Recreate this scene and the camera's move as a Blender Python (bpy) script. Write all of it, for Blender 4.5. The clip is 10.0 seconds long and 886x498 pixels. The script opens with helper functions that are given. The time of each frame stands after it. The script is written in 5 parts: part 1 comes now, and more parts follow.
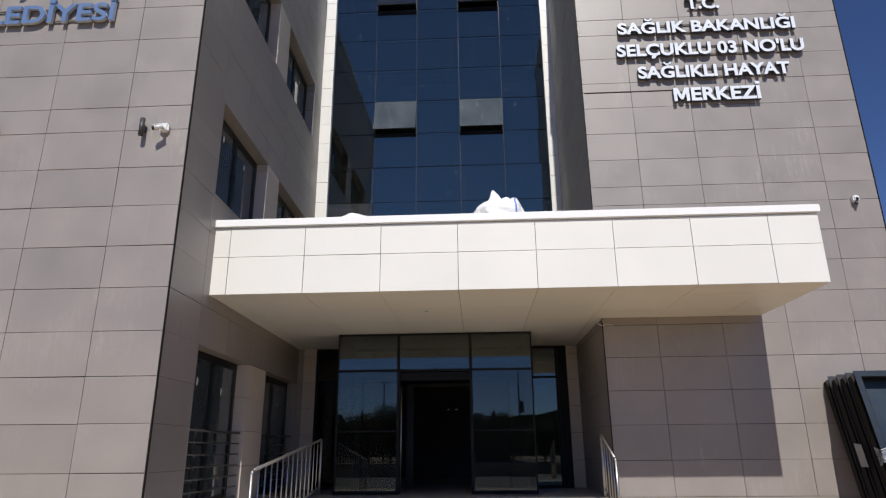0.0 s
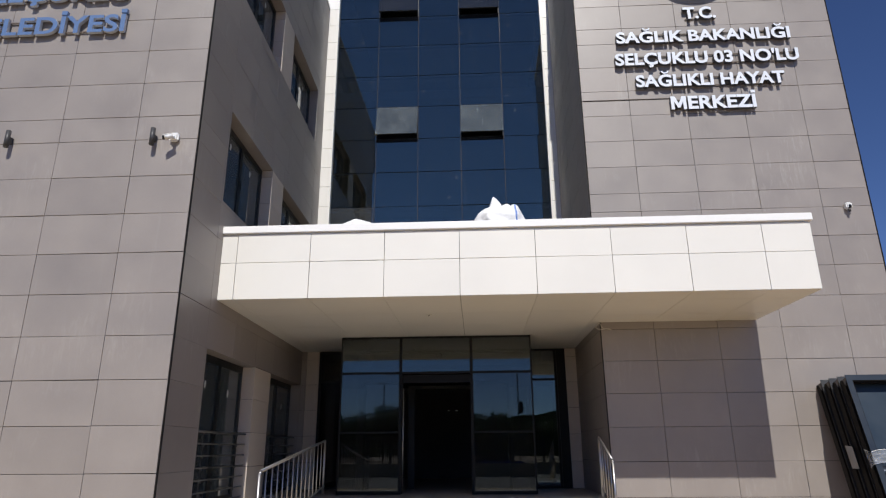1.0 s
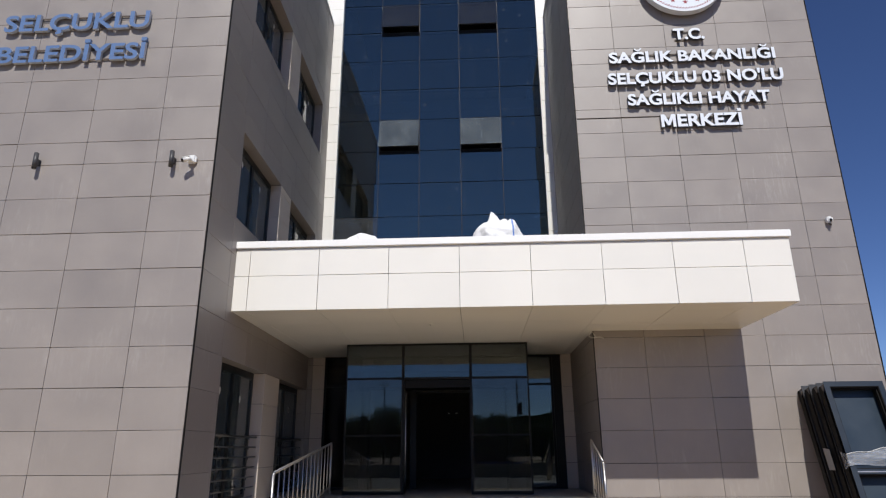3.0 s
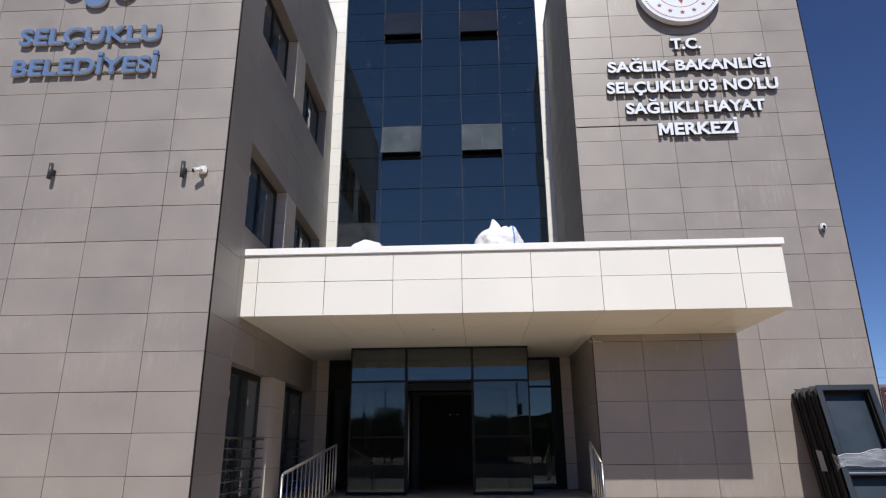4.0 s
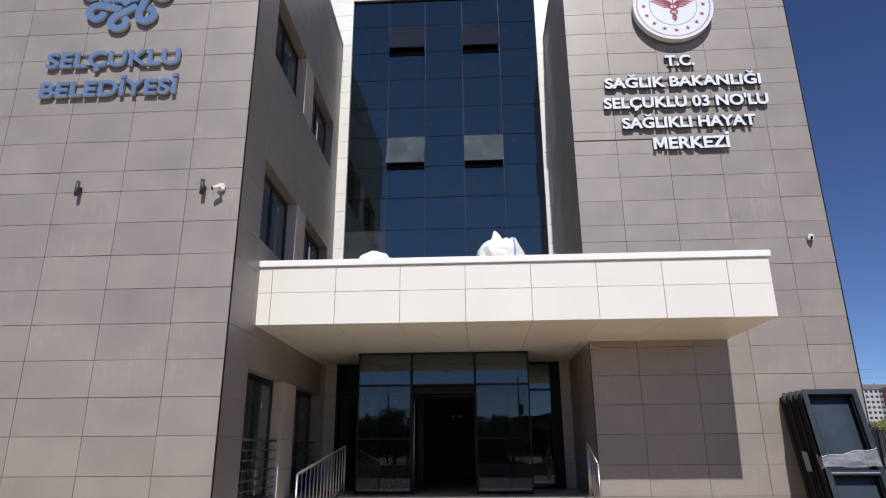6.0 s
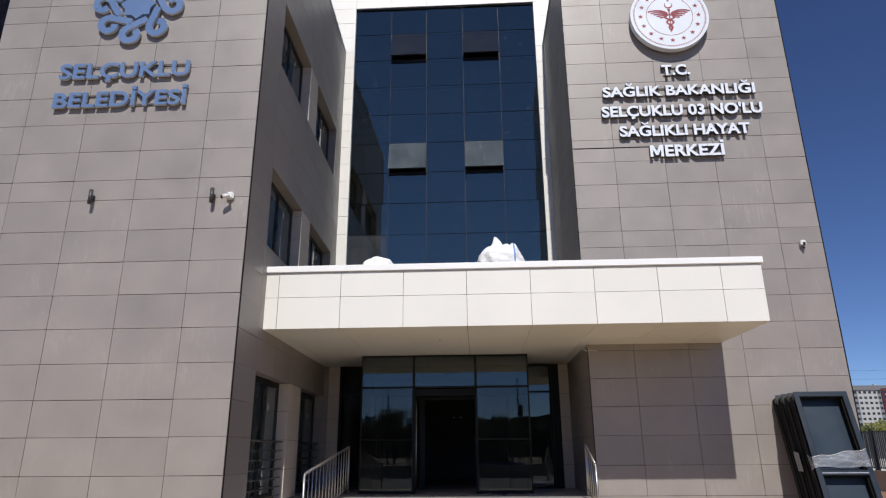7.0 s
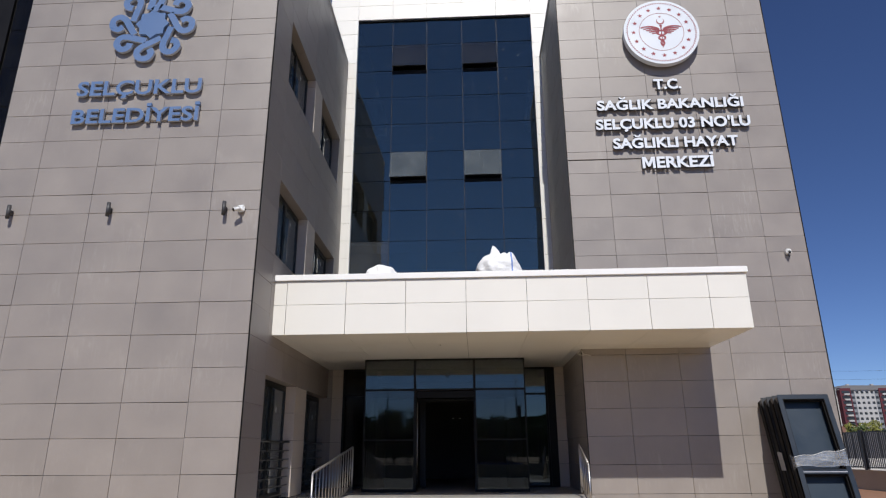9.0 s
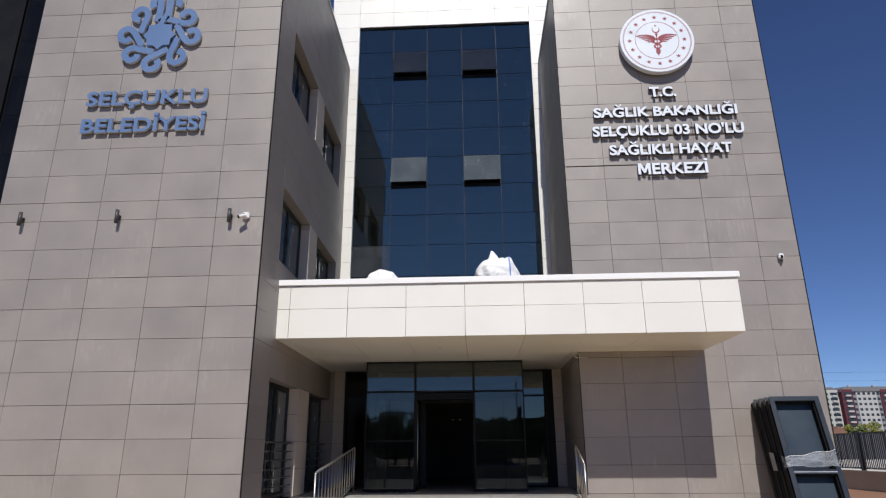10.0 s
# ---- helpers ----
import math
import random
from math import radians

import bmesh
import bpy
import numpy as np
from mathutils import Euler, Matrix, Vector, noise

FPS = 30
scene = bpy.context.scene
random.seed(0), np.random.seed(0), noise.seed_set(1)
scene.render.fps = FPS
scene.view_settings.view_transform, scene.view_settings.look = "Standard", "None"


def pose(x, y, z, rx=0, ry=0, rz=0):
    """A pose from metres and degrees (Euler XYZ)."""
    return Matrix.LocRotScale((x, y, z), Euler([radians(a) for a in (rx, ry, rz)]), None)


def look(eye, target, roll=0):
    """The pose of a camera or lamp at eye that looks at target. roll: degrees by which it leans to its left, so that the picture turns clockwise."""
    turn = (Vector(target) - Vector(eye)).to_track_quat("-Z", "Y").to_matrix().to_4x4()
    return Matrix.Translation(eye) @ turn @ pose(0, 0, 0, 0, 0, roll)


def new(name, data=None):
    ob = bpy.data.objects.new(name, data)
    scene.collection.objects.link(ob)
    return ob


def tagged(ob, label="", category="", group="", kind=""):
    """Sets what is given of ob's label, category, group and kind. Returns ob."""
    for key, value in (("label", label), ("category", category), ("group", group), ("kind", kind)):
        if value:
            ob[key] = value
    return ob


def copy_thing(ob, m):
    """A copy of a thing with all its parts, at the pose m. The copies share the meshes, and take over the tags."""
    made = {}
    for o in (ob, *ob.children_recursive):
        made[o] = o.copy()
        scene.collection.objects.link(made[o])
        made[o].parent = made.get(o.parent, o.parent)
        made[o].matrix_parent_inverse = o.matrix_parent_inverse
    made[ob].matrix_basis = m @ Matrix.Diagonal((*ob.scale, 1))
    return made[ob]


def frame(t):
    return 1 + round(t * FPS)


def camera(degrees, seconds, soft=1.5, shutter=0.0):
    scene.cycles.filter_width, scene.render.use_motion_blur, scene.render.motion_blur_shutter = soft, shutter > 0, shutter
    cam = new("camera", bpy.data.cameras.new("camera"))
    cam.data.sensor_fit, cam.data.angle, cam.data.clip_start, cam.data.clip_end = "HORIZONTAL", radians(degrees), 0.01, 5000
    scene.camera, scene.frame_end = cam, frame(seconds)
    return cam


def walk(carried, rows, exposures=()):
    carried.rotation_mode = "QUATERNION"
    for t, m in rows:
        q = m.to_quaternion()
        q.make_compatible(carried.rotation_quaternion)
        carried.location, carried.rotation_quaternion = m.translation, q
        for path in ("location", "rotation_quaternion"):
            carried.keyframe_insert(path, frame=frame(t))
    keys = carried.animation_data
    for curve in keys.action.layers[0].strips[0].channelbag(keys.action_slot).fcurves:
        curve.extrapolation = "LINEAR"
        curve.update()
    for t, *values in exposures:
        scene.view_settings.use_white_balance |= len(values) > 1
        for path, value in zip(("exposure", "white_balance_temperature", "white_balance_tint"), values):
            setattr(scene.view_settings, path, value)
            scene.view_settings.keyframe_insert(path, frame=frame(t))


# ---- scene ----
cam = camera(70.1, 10.0, soft=1.22)
PATH = [
    (0, (0.15, 0.768, 1.721), (0.052, 2.671, 2.327), -0.5),
    (0.5, (0.15, 0.641, 1.726), (0.051, 2.545, 2.332), -0.4),
    (1, (0.121, 0.487, 1.743), (0.025, 2.39, 2.349), -0.4),
    (1.5, (0.122, 0.329, 1.748), (0.027, 2.232, 2.356), -0.4),
    (2, (0.123, 0.166, 1.773), (0.03, 2.069, 2.378), -0.5),
    (2.5, (0.142, -0.017, 1.777), (0.047, 1.886, 2.384), -0.4),
    (4, (0.103, -0.54, 1.808), (0.008, 1.363, 2.415), -0.4),
    (4.5, (0.083, -0.693, 1.83), (-0.014, 1.21, 2.437), -0.4),
    (5, (0.078, -0.857, 1.82), (-0.019, 1.046, 2.429), -0.4),
    (5.5, (0.094, -1.027, 1.833), (-0.006, 0.876, 2.439), -0.4),
    (7, (0.047, -1.584, 1.829), (-0.05, 0.318, 2.438), -0.4),
    (7.5, (0.045, -1.752, 1.843), (-0.049, 0.151, 2.452), -0.3),
    (8, (0.047, -1.926, 1.853), (-0.048, -0.023, 2.46), -0.4),
    (8.5, (0.054, -2.068, 1.851), (-0.041, -0.165, 2.46), -0.4),
    (9, (0.046, -2.23, 1.839), (-0.047, -0.327, 2.447), -0.4),
    (9.5, (0.07, -2.395, 1.84), (-0.026, -0.492, 2.449), -0.4),
    (10, (0.103, -2.573, 1.822), (0.006, -0.671, 2.434), -0.4),
]
walk(cam, [(t, look(eye, target, roll)) for t, eye, target, roll in PATH], exposures=[(0.0, 0.09), (5.0, 0.08), (10.0, 0.05)])

# ---- light ----
SUN_SLOPE, SUN_SIDE = 1.16, 0.034          # fall and sideways drift of the sunlight per metre into the facade
ELEV = math.atan2(SUN_SLOPE, math.hypot(1, SUN_SIDE))
world = bpy.data.worlds.new("sky")
scene.world = world
world.use_nodes = True
wn = world.node_tree.nodes
sky = wn.new("ShaderNodeTexSky")
sky.sky_type = "NISHITA"
sky.sun_disc = False
sky.sun_elevation = ELEV
sky.sun_rotation = math.pi - math.atan(SUN_SIDE)
sky.altitude = 1000
sky.air_density = 0.72
sky.dust_density = 0.0
sky.ozone_density = 6.0
wn["Background"].inputs["Strength"].default_value = 0.071
deep = wn.new("ShaderNodeHueSaturation")        # the clear, deep blue of dry highland air
deep.inputs["Hue"].default_value, deep.inputs["Saturation"].default_value, deep.inputs["Value"].default_value = 0.510, 1.06, 1.24
world.node_tree.links.new(sky.outputs[0], deep.inputs["Color"])
world.node_tree.links.new(deep.outputs[0], wn["Background"].inputs["Color"])
sun = new("sun", bpy.data.lights.new("sun", "SUN"))
sun.data.energy = 3.8
sun.data.angle = radians(0.53)
sun.data.color = (1.0, 0.962, 0.905)
sun.matrix_world = look((SUN_SIDE * 60, -60, SUN_SLOPE * 60), (0, 0, 0))


# ---- materials ----
def shader(name):
    m = bpy.data.materials.new(name)
    m.use_nodes = True
    t = m.node_tree
    return m, t, t.nodes["Principled BSDF"]


def node(t, kind, **inputs):
    n = t.nodes.new(kind)
    for key, value in inputs.items():
        n.inputs[key.replace("_", " ")].default_value = value
    return n


def surface(name, colour, rough=0.6, metal=0.0, vary=0.10, grain=40.0, blotch=1.3, bump=0.1, piece=0.05,
            streak=0.0, rough_vary=0.1, dirt=(0.75, 0.7, 0.62), depth=0.004, smear=0.0, gloss=0.5):
    """A procedural surface: per-piece shade, blotches, fine grain, vertical streaks and a fine relief."""
    m, t, b = shader(name)
    link = t.links.new
    info = t.nodes.new("ShaderNodeObjectInfo")
    coord = t.nodes.new("ShaderNodeNewGeometry")
    big = node(t, "ShaderNodeTexNoise", Scale=blotch, Detail=5.0, Roughness=0.6)
    fine = node(t, "ShaderNodeTexNoise", Scale=grain, Detail=4.0, Roughness=0.65)
    for n in (big, fine):
        n.noise_dimensions = "4D"
        link(coord.outputs["Position"], n.inputs["Vector"])
        link(info.outputs["Random"], n.inputs["W"])
    shade = node(t, "ShaderNodeMath")
    shade.operation = "MULTIPLY_ADD"
    link(info.outputs["Random"], shade.inputs[0])
    shade.inputs[1].default_value, shade.inputs[2].default_value = 2 * piece, 1 - piece
    blot = node(t, "ShaderNodeMapRange")
    link(big.outputs["Fac"], blot.inputs["Value"])
    blot.inputs["From Min"].default_value, blot.inputs["From Max"].default_value = 0.25, 0.75
    blot.inputs["To Min"].default_value, blot.inputs["To Max"].default_value = 1 - vary, 1 + vary
    grit = node(t, "ShaderNodeMapRange")
    link(fine.outputs["Fac"], grit.inputs["Value"])
    grit.inputs["From Min"].default_value, grit.inputs["From Max"].default_value = 0.25, 0.75
    grit.inputs["To Min"].default_value, grit.inputs["To Max"].default_value = 1 - vary * 0.6, 1 + vary * 0.6
    mul = node(t, "ShaderNodeMath")
    mul.operation = "MULTIPLY"
    link(blot.outputs[0], mul.inputs[0])
    link(grit.outputs[0], mul.inputs[1])
    mul2 = node(t, "ShaderNodeMath")
    mul2.operation = "MULTIPLY"
    link(mul.outputs[0], mul2.inputs[0])
    link(shade.outputs[0], mul2.inputs[1])
    tint = node(t, "ShaderNodeMix")
    tint.data_type, tint.blend_type = "RGBA", "MULTIPLY"
    tint.inputs["Factor"].default_value = 1.0
    tint.inputs[6].default_value = (*colour, 1)
    link(mul2.outputs[0], tint.inputs[7])
    last = tint.outputs[2]
    if streak:
        stretch = node(t, "ShaderNodeMapping")
        stretch.inputs["Scale"].default_value = (9.0, 9.0, 0.55)
        link(coord.outputs["Position"], stretch.inputs["Vector"])
        run = node(t, "ShaderNodeTexNoise", Scale=1.0, Detail=6.0, Roughness=0.7)
        run.noise_dimensions = "4D"
        link(stretch.outputs[0], run.inputs["Vector"])
        link(info.outputs["Random"], run.inputs["W"])
        mask = node(t, "ShaderNodeMapRange")
        link(run.outputs["Fac"], mask.inputs["Value"])
        mask.inputs["From Min"].default_value, mask.inputs["From Max"].default_value = 0.58, 0.85
        mask.inputs["To Max"].default_value = streak
        over = node(t, "ShaderNodeMix")
        over.data_type = "RGBA"
        link(mask.outputs[0], over.inputs["Factor"])
        link(last, over.inputs[6])
        over.inputs[7].default_value = (*dirt, 1)
        last = over.outputs[2]
    if smear:                                                # chalky wipe marks left by the fixers
        where = node(t, "ShaderNodeTexNoise", Scale=0.75, Detail=3.0, Roughness=0.6)
        link(coord.outputs["Position"], where.inputs["Vector"])
        spot = node(t, "ShaderNodeMapRange")
        link(where.outputs["Fac"], spot.inputs["Value"])
        spot.inputs["From Min"].default_value, spot.inputs["From Max"].default_value = 0.54, 0.70
        drag = node(t, "ShaderNodeMapping")
        drag.inputs["Scale"].default_value = (13.0, 13.0, 2.6)
        link(coord.outputs["Position"], drag.inputs["Vector"])
        wipe = node(t, "ShaderNodeTexNoise", Scale=1.0, Detail=7.0, Roughness=0.72, Distortion=0.6)
        link(drag.outputs[0], wipe.inputs["Vector"])
        line = node(t, "ShaderNodeMapRange")
        link(wipe.outputs["Fac"], line.inputs["Value"])
        line.inputs["From Min"].default_value, line.inputs["From Max"].default_value = 0.50, 0.74
        line.inputs["To Max"].default_value = smear
        both = node(t, "ShaderNodeMath")
        both.operation = "MULTIPLY"
        link(spot.outputs[0], both.inputs[0])
        link(line.outputs[0], both.inputs[1])
        chalk = node(t, "ShaderNodeMix")
        chalk.data_type = "RGBA"
        link(both.outputs[0], chalk.inputs["Factor"])
        link(last, chalk.inputs[6])
        chalk.inputs[7].default_value = (0.66, 0.63, 0.59, 1)
        last = chalk.outputs[2]
    b.inputs["Specular IOR Level"].default_value = gloss
    link(last, b.inputs["Base Color"])
    rr = node(t, "ShaderNodeMapRange")
    link(big.outputs["Fac"], rr.inputs["Value"])
    rr.inputs["From Min"].default_value, rr.inputs["From Max"].default_value = 0.3, 0.7
    rr.inputs["To Min"].default_value, rr.inputs["To Max"].default_value = max(rough - rough_vary, 0.02), min(rough + rough_vary, 1)
    link(rr.outputs[0], b.inputs["Roughness"])
    b.inputs["Metallic"].default_value = metal
    if bump:
        bp = node(t, "ShaderNodeBump", Strength=bump, Distance=depth)
        link(fine.outputs["Fac"], bp.inputs["Height"])
        link(bp.outputs[0], b.inputs["Normal"])
    return m


def glazing(name, tint, ior=1.5, dust=0.02, wave=0.0, coat=(1.0, 1.0, 1.0), spots=0.0, even=0.0, grime=(0.5, 0.48, 0.45), runs=0.0):
    """Clear tinted glass with a light film of dust and, for large panes, a slight roller wave."""
    m, t, b = shader(name)
    link = t.links.new
    b.inputs["Transmission Weight"].default_value = 1.0
    b.inputs["IOR"].default_value = ior
    b.inputs["Base Color"].default_value = (*tint, 1)
    coord = t.nodes.new("ShaderNodeNewGeometry")
    info = t.nodes.new("ShaderNodeObjectInfo")
    big = node(t, "ShaderNodeTexNoise", Scale=2.0, Detail=6.0, Roughness=0.7)
    big.noise_dimensions = "4D"
    link(coord.outputs["Position"], big.inputs["Vector"])
    link(info.outputs["Random"], big.inputs["W"])
    film = node(t, "ShaderNodeBsdfDiffuse")
    film.inputs["Color"].default_value = (*grime, 1)
    amount = node(t, "ShaderNodeMapRange")
    link(big.outputs["Fac"], amount.inputs["Value"])
    amount.inputs["From Min"].default_value, amount.inputs["From Max"].default_value = 0.35, 0.8
    amount.inputs["To Min"].default_value, amount.inputs["To Max"].default_value = dust * (0.3 + 0.5 * even), dust * (2.2 - 1.1 * even)
    mix = t.nodes.new("ShaderNodeMixShader")
    speck = node(t, "ShaderNodeTexVoronoi", Scale=1.9)
    link(coord.outputs["Position"], speck.inputs["Vector"])
    dot = node(t, "ShaderNodeMapRange")                      # dried splashes on the glass
    link(speck.outputs["Distance"], dot.inputs["Value"])
    dot.inputs["From Min"].default_value, dot.inputs["From Max"].default_value = 0.04, 0.13
    dot.inputs["To Min"].default_value, dot.inputs["To Max"].default_value = spots, 0.0
    total = node(t, "ShaderNodeMath")
    total.operation = "ADD"
    link(amount.outputs[0], total.inputs[0])
    link(dot.outputs[0], total.inputs[1])
    sheet = total
    if runs:                                                 # rain runs through the dust
        fall = node(t, "ShaderNodeMapping")
        fall.inputs["Scale"].default_value = (11.0, 11.0, 0.6)
        link(coord.outputs["Position"], fall.inputs["Vector"])
        trickle = node(t, "ShaderNodeTexNoise", Scale=1.0, Detail=5.0, Roughness=0.7)
        link(fall.outputs[0], trickle.inputs["Vector"])
        trail = node(t, "ShaderNodeMapRange")
        link(trickle.outputs["Fac"], trail.inputs["Value"])
        trail.inputs["From Min"].default_value, trail.inputs["From Max"].default_value = 0.56, 0.78
        trail.inputs["To Max"].default_value = runs
        sheet = node(t, "ShaderNodeMath")
        sheet.operation = "ADD"
        link(total.outputs[0], sheet.inputs[0])
        link(trail.outputs[0], sheet.inputs[1])
    link(sheet.outputs[0], mix.inputs[0])
    link(b.outputs[0], mix.inputs[1])
    link(film.outputs[0], mix.inputs[2])
    link(mix.outputs[0], t.nodes["Material Output"].inputs["Surface"])
    b.inputs["Roughness"].default_value = 0.0
    b.inputs["Specular Tint"].default_value = (*coat, 1)
    if wave:
        soft = node(t, "ShaderNodeTexNoise", Scale=0.9, Detail=1.0)
        soft.noise_dimensions = "4D"
        link(coord.outputs["Position"], soft.inputs["Vector"])
        link(info.outputs["Random"], soft.inputs["W"])
        bp = node(t, "ShaderNodeBump", Strength=wave, Distance=0.01)
        link(soft.outputs["Fac"], bp.inputs["Height"])
        link(bp.outputs[0], b.inputs["Normal"])
    return m


GREY = surface("grey_porcelain", (0.294, 0.261, 0.238), 0.46, gloss=0.85, vary=0.10, smear=0.27, grain=90, blotch=1.1, bump=0.05, piece=0.045, streak=0.14, dirt=(0.5, 0.48, 0.45))
CREAM = surface("cream_porcelain", (0.818, 0.800, 0.748), 0.4, vary=0.025, grain=70, blotch=0.8, bump=0.03, piece=0.015, streak=0.05, dirt=(0.6, 0.55, 0.48))
PIER = surface("beige_porcelain", (0.56, 0.49, 0.425), 0.45, vary=0.04, grain=70, blotch=0.8, bump=0.03, piece=0.02, streak=0.05, smear=0.2)
RENDER = surface("beige_render", (0.45, 0.385, 0.275), 0.9, vary=0.10, grain=18, blotch=0.5, piece=0.0, bump=0.3, streak=0.12)
BLACK_ALU = surface("black_aluminium", (0.014, 0.0135, 0.014), 0.4, vary=0.12, grain=120, piece=0.03, bump=0.03, gloss=0.12)
HOARD = surface("pale_grey_sheet", (0.10, 0.10, 0.108), 0.5, vary=0.08, grain=5, blotch=0.4, piece=0.08, bump=0.0, streak=0.1)
BACKING = surface("joint_backing", (0.045, 0.04, 0.038), 0.9, vary=0.2, piece=0.0)
# plaster darkened so that the rooms behind the glass stay dim
DIM_PLASTER = surface("dimmed_interior_plaster", (0.16, 0.155, 0.15), 0.85, vary=0.06, piece=0.0)
WHITE_METAL = surface("white_metal", (0.92, 0.92, 0.91), 0.4, vary=0.03, grain=15, piece=0.0, bump=0.02)
ANTHRACITE = surface("anthracite_aluminium", (0.009, 0.0095, 0.0105), 0.42, vary=0.12, grain=120, piece=0.03, bump=0.03)
SEAL = surface("brown_joint_seal", (0.05, 0.044, 0.04), 0.8, vary=0.1, piece=0.0)
CORNER = surface("dark_corner_profile", (0.012, 0.011, 0.011), 0.6, gloss=0.1, vary=0.1, piece=0.0)
STEEL = surface("brushed_stainless", (0.52, 0.51, 0.50), 0.45, metal=1.0, vary=0.06, grain=200, piece=0.03, bump=0.03)
DULL_STEEL = surface("dull_stainless", (0.16, 0.155, 0.155), 0.40, metal=1.0, vary=0.08, grain=200, piece=0.05, bump=0.03)
# blue steel of the rear frames, greyed to give their unlit edges
SHADED_STEEL = surface("shaded_edge_steel", (0.022, 0.024, 0.028), 0.5, vary=0.10, grain=60, piece=0.05)
BLUE_STEEL = surface("blue_grey_steel", (0.0110, 0.0205, 0.0350), 0.45, vary=0.10, grain=60, blotch=3, piece=0.05, bump=0.03)
BLUE_PANEL = surface("blue_grey_sheet", (0.0155, 0.031, 0.051), 0.45, vary=0.10, grain=50, blotch=2, piece=0.03, bump=0.02)
DARK_STEEL = surface("dark_groove_steel", (0.0125, 0.0115, 0.0112), 0.6, gloss=0.12, vary=0.15, grain=60, piece=0.05)
SIGN_WHITE = surface("white_acrylic", (0.80, 0.845, 0.91), 0.3, vary=0.015, piece=0.0, bump=0.0)
SIGN_SIDE = surface("sign_return", (0.60, 0.62, 0.66), 0.4, vary=0.03, piece=0.0, bump=0.0)
SIGN_RETURN = surface("dark_sign_return", (0.075, 0.08, 0.095), 0.45, vary=0.03, piece=0.0, bump=0.0)
SIGN_BLUE = surface("blue_acrylic", (0.125, 0.205, 0.385), 0.35, vary=0.03, piece=0.0, bump=0.0)
SIGN_BLUE_SIDE = surface("blue_sign_return", (0.50, 0.54, 0.62), 0.4, vary=0.03, piece=0.0, bump=0.0)
RAIL = surface("brown_rail", (0.10, 0.075, 0.06), 0.6, vary=0.1, piece=0.0)
SIGN_RED = surface("red_film", (0.30, 0.035, 0.052), 0.4, vary=0.05, piece=0.0, bump=0.0)
GRANITE = surface("grey_granite", (0.33, 0.315, 0.30), 0.45, vary=0.10, grain=180, blotch=1.5, piece=0.05, bump=0.05)
PALE_CONCRETE = surface("pale_concrete", (0.52, 0.51, 0.49), 0.85, vary=0.1, grain=20, blotch=0.4, piece=0.0, bump=0.2)
CONCRETE = surface("concrete", (0.25, 0.205, 0.16), 0.85, vary=0.12, grain=30, blotch=0.8, piece=0.0, bump=0.3, streak=0.1)
# tan chosen for the warm light it throws on soffit and walls
BOUNCE_PAVING = surface("warm_bounce_paving", (0.45, 0.335, 0.200), 0.85, vary=0.12, grain=25, blotch=0.5, piece=0.0, bump=0.3)
PAVING = surface("terracotta_paving", (0.30, 0.16, 0.095), 0.85, vary=0.16, grain=25, blotch=0.5, piece=0.06, bump=0.3)
EARTH = surface("dry_earth", (0.30, 0.235, 0.17), 0.95, vary=0.22, grain=6, blotch=0.08, piece=0.0, bump=0.4, depth=0.03)
APRON = surface("grey_block_paving", (0.11, 0.107, 0.105), 0.85, vary=0.14, grain=20, blotch=0.4, piece=0.0, bump=0.3)
ASPHALT = surface("asphalt", (0.06, 0.058, 0.056), 0.85, vary=0.18, grain=40, blotch=0.3, piece=0.0, bump=0.3)
FENCE_BLACK = surface("black_fence_paint", (0.018, 0.018, 0.02), 0.45, vary=0.1, piece=0.03)
LAMP_GREY = surface("dark_grey_lamp", (0.05, 0.05, 0.054), 0.45, vary=0.06, piece=0.03, bump=0.02)
STICKER = surface("torn_paper", (0.60, 0.59, 0.56), 0.8, vary=0.1, grain=60, piece=0.1, bump=0.0)
CAM_WHITE = surface("white_plastic", (0.80, 0.80, 0.79), 0.35, vary=0.02, piece=0.0, bump=0.0)
BLACK = surface("black_plastic", (0.012, 0.012, 0.013), 0.25, vary=0.05, piece=0.0, bump=0.0)
BARK = surface("bark", (0.11, 0.08, 0.055), 0.95, vary=0.3, grain=20, piece=0.05, bump=0.8, depth=0.02)
LEAF = surface("leaf", (0.075, 0.11, 0.028), 0.6, vary=0.3, grain=3, blotch=0.7, piece=0.1, bump=0.0)
CONIFER = surface("conifer_needles", (0.03, 0.06, 0.03), 0.7, vary=0.3, grain=3, piece=0.1, bump=0.0)
WOODS = surface("far_woods", (0.014, 0.022, 0.012), 0.95, vary=0.3, grain=0.6, blotch=0.05, piece=0.0, bump=0.0, gloss=0.0)
SHRUB = surface("yellow_green_leaf", (0.20, 0.205, 0.04), 0.6, vary=0.3, grain=3, blotch=0.9, piece=0.1, bump=0.0)
APT_WHITE = surface("apartment_white", (0.44, 0.44, 0.44), 0.8, vary=0.05, grain=2, blotch=0.05, piece=0.04, bump=0.0)
APT_GREY = surface("apartment_grey", (0.22, 0.235, 0.26), 0.8, vary=0.06, grain=2, blotch=0.05, piece=0.04, bump=0.0)
APT_GREEN = surface("apartment_pale_green", (0.40, 0.45, 0.36), 0.7, vary=0.06, grain=2, blotch=0.05, piece=0.06, bump=0.0)
APT_RED = surface("apartment_maroon", (0.105, 0.022, 0.032), 0.8, vary=0.06, grain=2, blotch=0.05, piece=0.04, bump=0.0)
APT_GLASS = surface("apartment_window", (0.025, 0.03, 0.036), 0.3, vary=0.15, grain=1, blotch=0.2, piece=0.3, bump=0.0)
